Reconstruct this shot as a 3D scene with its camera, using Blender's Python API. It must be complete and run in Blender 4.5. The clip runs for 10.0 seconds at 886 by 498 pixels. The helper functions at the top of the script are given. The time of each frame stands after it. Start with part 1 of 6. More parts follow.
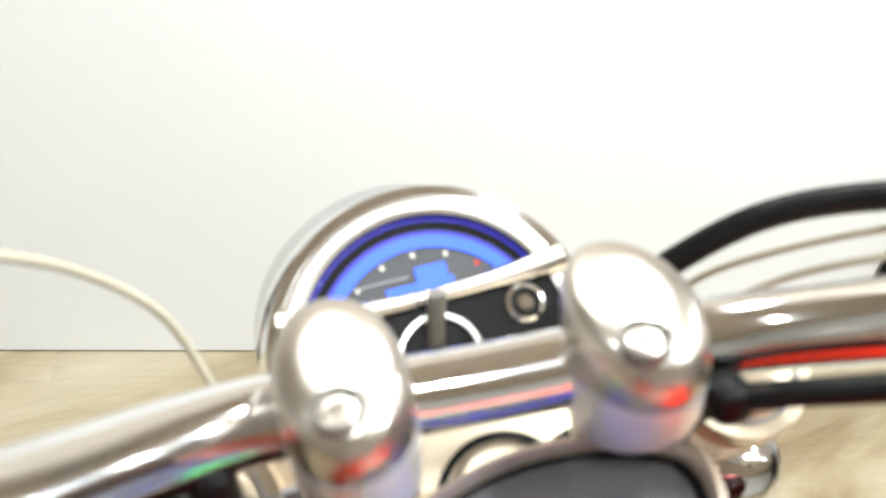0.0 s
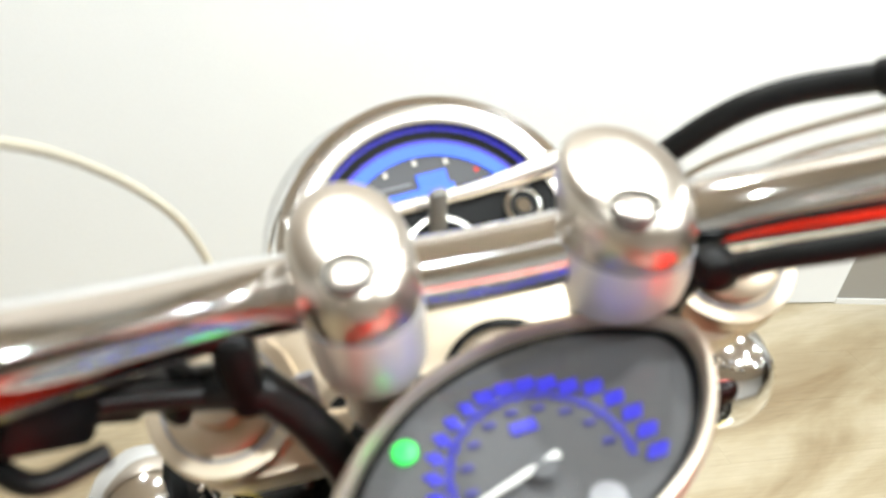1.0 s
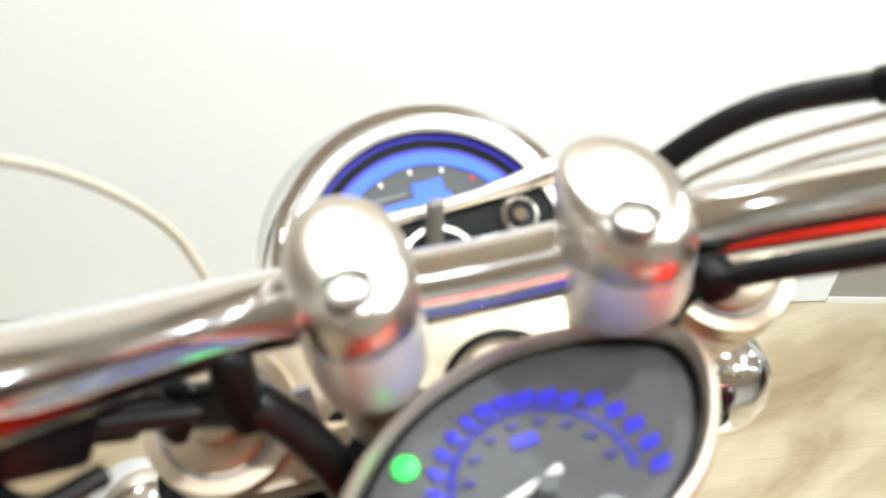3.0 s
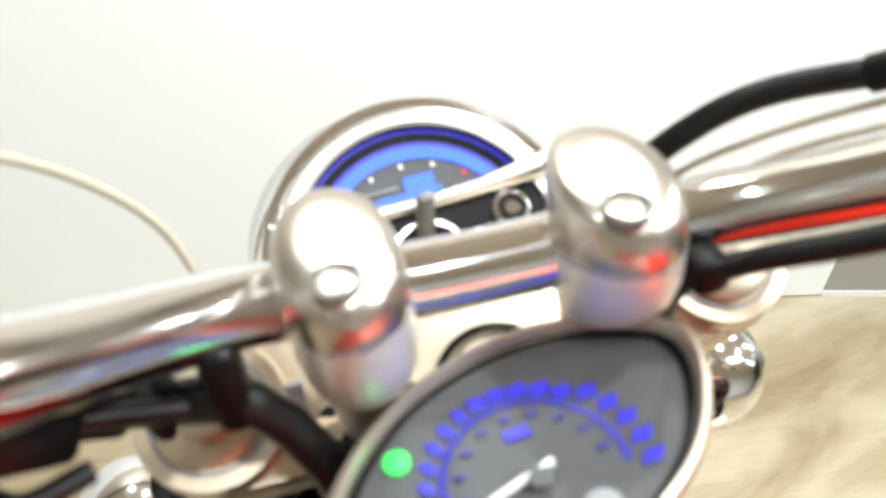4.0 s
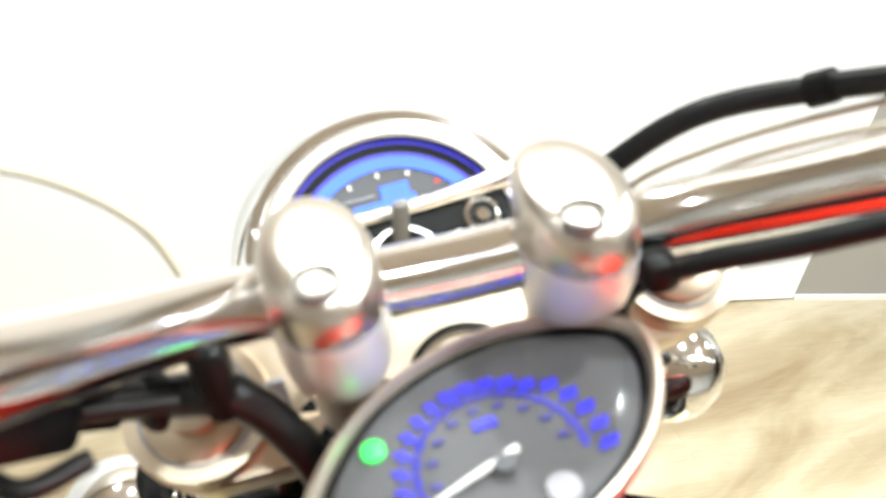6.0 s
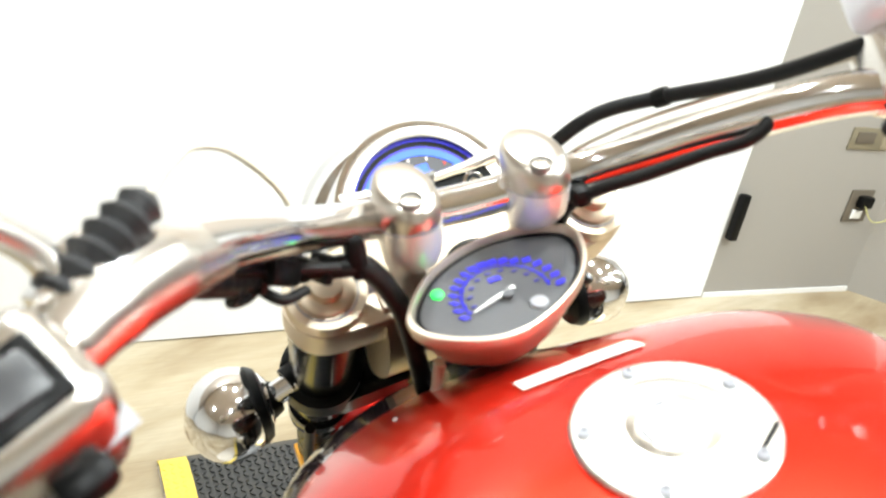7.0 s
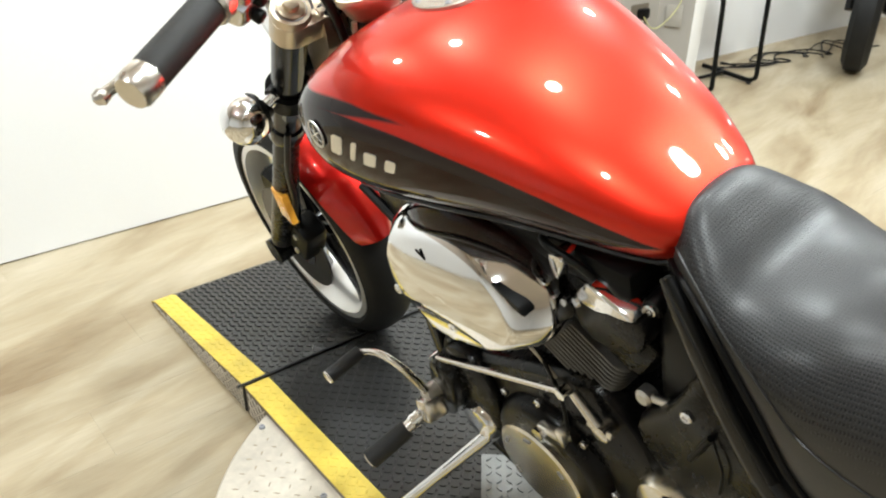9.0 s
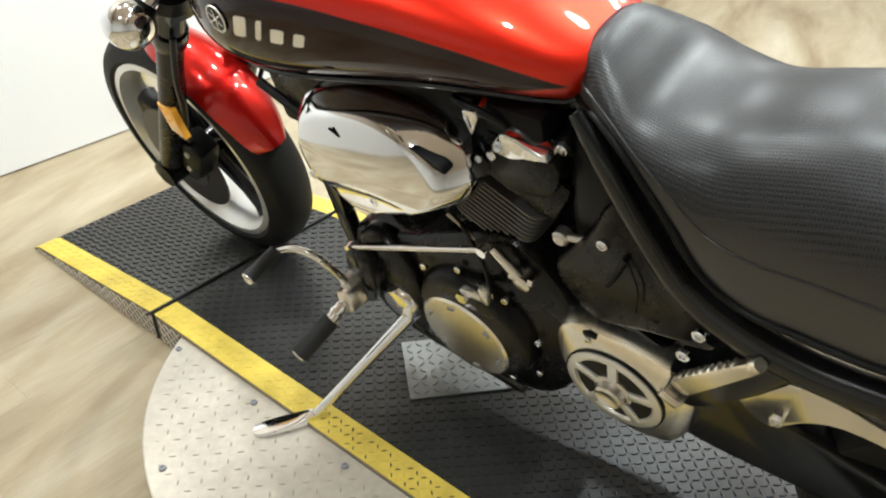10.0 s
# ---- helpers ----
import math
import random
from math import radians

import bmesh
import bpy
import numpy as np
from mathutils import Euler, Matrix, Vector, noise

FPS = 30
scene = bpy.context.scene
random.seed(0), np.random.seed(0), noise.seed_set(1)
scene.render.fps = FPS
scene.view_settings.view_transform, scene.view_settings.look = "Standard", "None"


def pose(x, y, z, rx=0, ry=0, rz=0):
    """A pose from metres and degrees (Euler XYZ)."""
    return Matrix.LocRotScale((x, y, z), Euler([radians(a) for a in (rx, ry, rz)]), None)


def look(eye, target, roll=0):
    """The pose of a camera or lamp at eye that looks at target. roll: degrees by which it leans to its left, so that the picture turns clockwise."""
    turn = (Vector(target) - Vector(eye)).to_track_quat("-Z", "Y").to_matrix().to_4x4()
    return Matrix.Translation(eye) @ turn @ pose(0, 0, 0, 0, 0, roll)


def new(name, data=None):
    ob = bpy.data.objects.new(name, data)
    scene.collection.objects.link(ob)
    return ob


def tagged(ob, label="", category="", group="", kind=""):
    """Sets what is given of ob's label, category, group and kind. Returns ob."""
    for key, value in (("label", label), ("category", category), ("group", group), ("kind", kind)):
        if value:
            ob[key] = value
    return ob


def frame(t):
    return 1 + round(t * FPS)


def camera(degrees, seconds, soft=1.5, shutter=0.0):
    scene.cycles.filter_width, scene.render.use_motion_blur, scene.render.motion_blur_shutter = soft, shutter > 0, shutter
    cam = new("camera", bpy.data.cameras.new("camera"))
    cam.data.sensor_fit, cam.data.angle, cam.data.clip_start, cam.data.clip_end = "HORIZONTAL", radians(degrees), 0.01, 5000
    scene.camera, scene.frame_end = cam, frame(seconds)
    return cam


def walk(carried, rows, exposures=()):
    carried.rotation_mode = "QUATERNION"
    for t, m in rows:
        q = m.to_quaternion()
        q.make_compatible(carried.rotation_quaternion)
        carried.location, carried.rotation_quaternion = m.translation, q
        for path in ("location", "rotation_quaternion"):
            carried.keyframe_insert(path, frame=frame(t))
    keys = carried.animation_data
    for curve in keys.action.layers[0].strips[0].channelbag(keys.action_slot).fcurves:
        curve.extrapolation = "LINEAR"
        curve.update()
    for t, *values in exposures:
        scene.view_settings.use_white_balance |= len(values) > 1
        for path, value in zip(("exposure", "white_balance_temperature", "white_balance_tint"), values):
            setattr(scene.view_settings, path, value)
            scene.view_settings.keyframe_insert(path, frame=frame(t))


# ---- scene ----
cam = camera(57.63, 10.0, soft=2.0)
cam.data.dof.use_dof, cam.data.dof.focus_distance, cam.data.dof.aperture_fstop = True, 1.3, 9.5
PATH = [
    (0, (-0.0840, -0.1617, 1.2140), (0.5431, 1.4969, 0.2889), 11.48),
    (0.5, (-0.0826, -0.1744, 1.2009), (0.5228, 1.4640, 0.2267), 10.49),
    (1, (-0.0884, -0.1870, 1.1974), (0.5378, 1.4309, 0.2023), 10.57),
    (1.5, (-0.0924, -0.1846, 1.1993), (0.5089, 1.4471, 0.2113), 10.22),
    (2, (-0.0925, -0.1850, 1.1972), (0.5108, 1.4442, 0.2064), 10.12),
    (2.5, (-0.0913, -0.1832, 1.1972), (0.5323, 1.4333, 0.1983), 10.29),
    (3, (-0.0899, -0.1827, 1.1991), (0.5565, 1.4311, 0.2102), 10.37),
    (4.5, (-0.0865, -0.1823, 1.1962), (0.5745, 1.4222, 0.2019), 9.82),
    (5, (-0.0862, -0.1829, 1.1964), (0.5827, 1.4178, 0.2013), 9.51),
    (5.5, (-0.0868, -0.1853, 1.1990), (0.5933, 1.4160, 0.2125), 9.56),
    (5.7, (-0.0885, -0.1877, 1.1965), (0.6020, 1.4067, 0.2061), 10.33),
    (6.8, (-0.1782, -0.3313, 1.2566), (0.5728, 1.3012, 0.3785), 10.05),
    (7, (-0.2352, -0.3958, 1.2589), (0.6391, 1.1800, 0.3914), 10.29),
    (7.3, (-0.3112, -0.4998, 1.2871), (0.6783, 1.0121, 0.4333), 10.68),
    (7.5, (-0.3555, -0.5595, 1.2972), (0.6587, 0.9450, 0.4558), 10.89),
    (7.8, (-0.4041, -0.6560, 1.3037), (0.6247, 0.8477, 0.4789), 9.96),
    (8, (-0.4455, -0.7447, 1.3062), (0.5769, 0.7731, 0.4993), 9.06),
    (8.2, (-0.4753, -0.8280, 1.2895), (0.5336, 0.7005, 0.4876), 7.77),
    (8.5, (-0.5315, -0.9279, 1.2829), (0.4793, 0.5448, 0.3834), 4.24),
    (8.8, (-0.5625, -0.9435, 1.2587), (0.5050, 0.4607, 0.3201), 2.65),
    (9, (-0.6133, -0.9509, 1.2483), (0.4885, 0.3958, 0.2623), 0.86),
    (9.5, (-0.7011, -0.9426, 1.2156), (0.4529, 0.2731, 0.1245), 0.90),
    (10, (-0.7090, -0.9697, 1.1992), (0.5533, 0.1011, 0.0767), -0.37),
]
walk(cam, [(t, look(eye, target, roll)) for t, eye, target, roll in PATH], [(0.0,-0.4),(1.5,-0.36),(3.0,-0.36),(4.5,-0.3),(5.5,-0.1),(7.0,0.0),(8.5,-0.08),(9.0,-0.2),(10.0,-0.3)])

# ---------------------------------------------------------------- light
world = bpy.data.worlds.new("world")
scene.world = world
world.use_nodes = True
world.node_tree.nodes["Background"].inputs[0].default_value = (0.9, 0.95, 1.0, 1)
world.node_tree.nodes["Background"].inputs[1].default_value = 0.1

CEILING_Z = 2.75
LAMPS = [(-0.45, 1.15), (0.24, 0.76), (1.60, 0.52), (0.36, -0.15), (1.45, -0.42), (0.78, -1.00),
         (-0.40, -1.02), (1.36, -0.98), (1.72, -0.93), (3.0, 0.3), (3.2, -1.2), (4.6, 0.6), (-1.9, -0.2), (6.2, 0.1), (6.4, -1.3), (8.6, -0.4)]
LAMP_WATTS = 24.0


# ---------------------------------------------------------------- materials
def material(name, base, rough=0.5, metal=0.0, coat=0.0, vary=0.12, scale=9.0, fine=140.0, bump=0.0, bump_scale=300.0, rough_vary=0.1, emit=None, strength=0.0, spec=0.5):
    m = bpy.data.materials.new(name)
    m.use_nodes = True
    t = m.node_tree
    b = t.nodes["Principled BSDF"]
    b.inputs["Roughness"].default_value = rough
    b.inputs["Metallic"].default_value = metal
    b.inputs["Coat Weight"].default_value = coat
    b.inputs["Coat Roughness"].default_value = 0.03
    b.inputs["Specular IOR Level"].default_value = spec
    co = t.nodes.new("ShaderNodeTexCoord")
    n1 = t.nodes.new("ShaderNodeTexNoise")
    n1.inputs["Scale"].default_value = scale
    n1.inputs["Detail"].default_value = 5
    n2 = t.nodes.new("ShaderNodeTexNoise")
    n2.inputs["Scale"].default_value = fine
    n2.inputs["Detail"].default_value = 3
    t.links.new(co.outputs["Object"], n1.inputs["Vector"])
    t.links.new(co.outputs["Object"], n2.inputs["Vector"])
    add = t.nodes.new("ShaderNodeMath")
    add.operation = "MULTIPLY_ADD"
    t.links.new(n2.outputs["Fac"], add.inputs[0])
    add.inputs[1].default_value = 0.4
    t.links.new(n1.outputs["Fac"], add.inputs[2])
    ramp = t.nodes.new("ShaderNodeMapRange")
    ramp.inputs["From Min"].default_value, ramp.inputs["From Max"].default_value = 0.35, 1.05
    ramp.inputs["To Min"].default_value, ramp.inputs["To Max"].default_value = 1 - vary, 1 + vary
    t.links.new(add.outputs[0], ramp.inputs["Value"])
    mul = t.nodes.new("ShaderNodeMix")
    mul.data_type, mul.blend_type = "RGBA", "MULTIPLY"
    mul.inputs["Factor"].default_value = 1.0
    mul.inputs["A"].default_value = (*base, 1)
    t.links.new(ramp.outputs[0], mul.inputs["B"])
    t.links.new(mul.outputs["Result"], b.inputs["Base Color"])
    rr = t.nodes.new("ShaderNodeMapRange")
    rr.inputs["From Min"].default_value, rr.inputs["From Max"].default_value = 0.35, 1.05
    rr.inputs["To Min"].default_value, rr.inputs["To Max"].default_value = max(0.02, rough * (1 - rough_vary)), min(1, rough * (1 + rough_vary * 2))
    t.links.new(add.outputs[0], rr.inputs["Value"])
    t.links.new(rr.outputs[0], b.inputs["Roughness"])
    if bump:
        n3 = t.nodes.new("ShaderNodeTexNoise")
        n3.inputs["Scale"].default_value = bump_scale
        n3.inputs["Detail"].default_value = 4
        t.links.new(co.outputs["Object"], n3.inputs["Vector"])
        bp = t.nodes.new("ShaderNodeBump")
        bp.inputs["Strength"].default_value = bump
        bp.inputs["Distance"].default_value = 0.002
        t.links.new(n3.outputs["Fac"], bp.inputs["Height"])
        t.links.new(bp.outputs[0], b.inputs["Normal"])
    if emit:
        b.inputs["Emission Color"].default_value = (*emit, 1)
        b.inputs["Emission Strength"].default_value = strength
    return m


CHROME = material("chrome", (0.86, 0.86, 0.87), 0.08, 1.0, vary=0.02, fine=60, rough_vary=0.15)
CLAMP_TAN = material("warm_satin_aluminium", (0.66, 0.56, 0.43), 0.40, 0.9, vary=0.06, fine=80)
GAUGE_SHELL = material("gauge_shell_satin", (0.62, 0.54, 0.44), 0.42, 0.85, vary=0.06, fine=300)
SATIN = material("satin_aluminium", (0.74, 0.71, 0.665), 0.25, 1.0, vary=0.04, fine=60, rough_vary=0.08)
BRUSHED = material("brushed_aluminium", (0.90, 0.85, 0.74), 0.22, 1.0, vary=0.08, fine=300)
CASTING = material("cast_aluminium", (0.62, 0.60, 0.57), 0.35, 1.0, vary=0.1, bump=0.2)
RED = material("red_paint", (0.46, 0.008, 0.005), 0.30, 0.7, coat=1.0, vary=0.05, scale=3, spec=0.2)
DISC_DARK = material("dark_brake_steel", (0.05, 0.047, 0.045), 0.35, 0.8, vary=0.2)
RISER_BASE = material("frosted_aluminium", (0.92, 0.90, 0.87), 0.40, 0.75, vary=0.03, fine=60, rough_vary=0.08)
RISER = material("polished_aluminium", (0.64, 0.59, 0.53), 0.28, 1.0, vary=0.02, fine=60, rough_vary=0.08)
FIN = material("machined_fin", (0.20, 0.19, 0.175), 0.30, 0.6, vary=0.2)
RIM_SILVER = material("machined_rim", (0.80, 0.79, 0.77), 0.30, 0.75, vary=0.06)
DIM_BLUE = material("dim_blue_print", (0.03, 0.03, 0.16), 0.4, vary=0.03, emit=(0.07, 0.06, 0.7), strength=0.25)
BLACK = material("black_paint", (0.007, 0.007, 0.0075), 0.17, 0.0, coat=0.1, vary=0.2, spec=0.4)
CASE = material("black_engine_paint", (0.0035, 0.003, 0.003), 0.26, 0.0, spec=0.2, vary=0.25, bump=0.06, bump_scale=500)
PLASTIC = material("black_plastic", (0.004, 0.004, 0.004), 0.36, spec=0.15, vary=0.25, bump=0.12)
RUBBER = material("black_rubber", (0.012, 0.012, 0.013), 0.5, vary=0.25, bump=0.3, bump_scale=700)
GRIP = material("grip_rubber", (0.014, 0.013, 0.012), 0.5, spec=0.25, vary=0.2, bump=0.3, bump_scale=900)
TYRE = material("tyre_rubber", (0.009, 0.009, 0.009), 0.6, spec=0.25, vary=0.3, bump=0.3, bump_scale=260)
HOSE = material("black_hose", (0.006, 0.006, 0.006), 0.36, vary=0.2, bump=0.1, spec=0.22)
TAPE = material("black_tape", (0.007, 0.007, 0.007), 0.30, vary=0.3, bump=0.35, bump_scale=160, spec=0.3)
KEY_GREY = material("grey_key", (0.16, 0.15, 0.135), 0.4, vary=0.1)
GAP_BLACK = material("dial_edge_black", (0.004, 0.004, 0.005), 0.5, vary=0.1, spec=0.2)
CABLE = material("pale_cable_sleeve", (0.46, 0.42, 0.33), 0.4, vary=0.1)
AMBER = material("amber_lens", (0.95, 0.44, 0.05), 0.25, coat=0.6, vary=0.1, emit=(0.9, 0.3, 0.02), strength=0.0)
RED_PLASTIC = material("red_switch_plastic", (0.62, 0.03, 0.025), 0.35, vary=0.05)
GLASSY = material("reservoir_plastic", (0.72, 0.76, 0.82), 0.12, coat=0.6, vary=0.05)
DIAL = material("dial_face", (0.095, 0.095, 0.100), 0.55, vary=0.06, spec=0.25)
BLUE = material("lit_blue", (0.01, 0.03, 0.14), 0.4, vary=0.03, emit=(0.035, 0.16, 1.0), strength=1.9)
DEEP_BLUE = material("lit_deep_blue", (0.01, 0.01, 0.10), 0.4, vary=0.03, emit=(0.06, 0.055, 1.0), strength=1.0)
GREEN = material("lit_green", (0.05, 0.5, 0.1), 0.4, vary=0.03, emit=(0.01, 1.0, 0.12), strength=1.3)
WHITE_PLASTIC = material("white_plastic", (0.78, 0.77, 0.74), 0.4, vary=0.03)
LABEL = material("warning_label", (0.80, 0.74, 0.66), 0.45, vary=0.05)
GREY_MARK = material("grey_print", (0.30, 0.30, 0.32), 0.5, vary=0.05)
WALL_WHITE = material("white_wall_paint", (0.80, 0.80, 0.80), 0.7, vary=0.03, scale=1.5, bump=0.06, bump_scale=180)
WALL_GREY = material("greige_wall_paint", (0.31, 0.29, 0.262), 0.65, vary=0.04, scale=1.5, bump=0.06, bump_scale=180)
WALL_TAN = material("pale_wall_paint", (0.80, 0.80, 0.79), 0.65, vary=0.05, scale=1.5, bump=0.06, bump_scale=180)
CEIL = material("ceiling_paint", (0.66, 0.58, 0.49), 0.8, vary=0.05, scale=2)
WALL_BROWN = material("brown_wall_paint", (0.10, 0.078, 0.06), 0.7, vary=0.06, scale=1.5, bump=0.06, bump_scale=180)
WALL_BEIGE = material("beige_wall_paint", (0.42, 0.36, 0.30), 0.75, vary=0.05, scale=1.5, bump=0.05, bump_scale=180)
TRIM = material("trim_paint", (0.75, 0.74, 0.72), 0.45, vary=0.04)
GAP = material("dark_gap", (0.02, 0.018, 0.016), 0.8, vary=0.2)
LAMP_GLOW = material("lamp_glow", (0.9, 0.9, 0.85), 0.4, emit=(1.0, 0.97, 0.9), strength=60.0)
YELLOW = material("yellow_floor_paint", (0.70, 0.52, 0.085), 0.5, vary=0.24, scale=14, bump=0.2)
TREAD = material("black_tread_plate", (0.020, 0.0195, 0.019), 0.30, 0.0, spec=0.8, vary=0.35, scale=6, fine=90, bump=0.15)
STEEL = material("worn_steel_plate", (0.60, 0.545, 0.46), 0.42, 0.3, vary=0.34, scale=3, fine=60, bump=0.15)
STEEL_MARK = material("scuffed_tread_mark", (0.40, 0.33, 0.24), 0.45, 0.3, vary=0.35, scale=8)
STEEL_DARK = material("galvanised_patch", (0.33, 0.34, 0.34), 0.42, 0.75, vary=0.25, scale=12)
PLATE_SIDE = material("plate_side", (0.20, 0.17, 0.14), 0.45, 0.4, vary=0.3, scale=20)
MIRROR = material("mirror_glass", (0.92, 0.93, 0.94), 0.02, 1.0, vary=0.01)
PLATE_DARK = material("brown_plastic", (0.12, 0.10, 0.075), 0.45, vary=0.08)
KNOB_BLACK = material("worn_black_knob", (0.028, 0.028, 0.030), 0.38, vary=0.2)
PLATE_LIGHT = material("pale_almond_plastic", (0.30, 0.26, 0.18), 0.45, vary=0.06)
PLATE_BEIGE = material("almond_plastic", (0.20, 0.172, 0.115), 0.45, vary=0.06)
CORD_YELLOW = material("yellow_cord", (0.55, 0.52, 0.22), 0.45, vary=0.05)
WALL_PATCH = material("patched_paint", (0.315, 0.295, 0.26), 0.7, vary=0.10, scale=30)
WINDOW_GLOW = material("window_daylight", (0.6, 0.75, 0.9), 0.5, emit=(0.40, 0.58, 0.85), strength=0.9)


GRAIN_DEG = 16.0


def wood_material():
    m = bpy.data.materials.new("oak_vinyl_plank")
    m.use_nodes = True
    t = m.node_tree
    b = t.nodes["Principled BSDF"]
    co = t.nodes.new("ShaderNodeTexCoord")
    info = t.nodes.new("ShaderNodeObjectInfo")
    off = t.nodes.new("ShaderNodeVectorMath")
    off.operation = "MULTIPLY_ADD"
    t.links.new(info.outputs["Random"], off.inputs[0])
    off.inputs[1].default_value = (3.0, 1.7, 0.5)
    t.links.new(co.outputs["Object"], off.inputs[2])
    mp = t.nodes.new("ShaderNodeMapping")
    mp.vector_type = "TEXTURE"
    mp.inputs["Rotation"].default_value = (0, 0, radians(GRAIN_DEG))
    mp.inputs["Scale"].default_value = (1.0, 0.27, 1.0)
    place = t.nodes.new("ShaderNodeNewGeometry")
    drift = t.nodes.new("ShaderNodeVectorMath")
    drift.operation = "MULTIPLY_ADD"
    t.links.new(info.outputs["Random"], drift.inputs[0])
    drift.inputs[1].default_value = (0.06, 0.03, 0.0)
    t.links.new(place.outputs["Position"], drift.inputs[2])
    t.links.new(drift.outputs[0], mp.inputs["Vector"])
    n1 = t.nodes.new("ShaderNodeTexNoise")
    n1.inputs["Scale"].default_value, n1.inputs["Detail"].default_value = 1.5, 6
    n1.inputs["Distortion"].default_value = 0.45
    n1.inputs["Roughness"].default_value = 0.56
    t.links.new(mp.outputs[0], n1.inputs["Vector"])
    mp2 = t.nodes.new("ShaderNodeMapping")
    mp2.inputs["Scale"].default_value = (6.0, 130.0, 1.0)
    t.links.new(off.outputs[0], mp2.inputs["Vector"])
    n2 = t.nodes.new("ShaderNodeTexNoise")
    n2.inputs["Scale"].default_value, n2.inputs["Detail"].default_value = 1.5, 3
    t.links.new(mp2.outputs[0], n2.inputs["Vector"])
    ramp = t.nodes.new("ShaderNodeValToRGB")
    e = ramp.color_ramp.elements
    e[0].position, e[0].color = 0.28, (0.225, 0.155, 0.082, 1)
    e[1].position, e[1].color = 0.74, (0.53, 0.465, 0.350, 1)
    mid = ramp.color_ramp.elements.new(0.5)
    mid.color = (0.38, 0.308, 0.198, 1)
    t.links.new(n1.outputs["Fac"], ramp.inputs["Fac"])
    mix = t.nodes.new("ShaderNodeMix")
    mix.data_type, mix.blend_type = "RGBA", "MULTIPLY"
    mix.inputs["Factor"].default_value = 1.0
    fr = t.nodes.new("ShaderNodeMapRange")
    fr.inputs["To Min"].default_value, fr.inputs["To Max"].default_value = 0.86, 1.12
    t.links.new(n2.outputs["Fac"], fr.inputs["Value"])
    t.links.new(ramp.outputs[0], mix.inputs["A"])
    t.links.new(fr.outputs[0], mix.inputs["B"])
    tone = t.nodes.new("ShaderNodeMix")
    tone.data_type, tone.blend_type = "RGBA", "MULTIPLY"
    tone.inputs["Factor"].default_value = 1.0
    pr = t.nodes.new("ShaderNodeMapRange")
    pr.inputs["To Min"].default_value, pr.inputs["To Max"].default_value = 0.99, 1.01
    t.links.new(info.outputs["Random"], pr.inputs["Value"])
    t.links.new(mix.outputs["Result"], tone.inputs["A"])
    t.links.new(pr.outputs[0], tone.inputs["B"])
    t.links.new(tone.outputs["Result"], b.inputs["Base Color"])
    b.inputs["Roughness"].default_value = 0.42
    bp = t.nodes.new("ShaderNodeBump")
    bp.inputs["Strength"].default_value, bp.inputs["Distance"].default_value = 0.25, 0.001
    t.links.new(n2.outputs["Fac"], bp.inputs["Height"])
    t.links.new(bp.outputs[0], b.inputs["Normal"])
    return m


WOOD = wood_material()


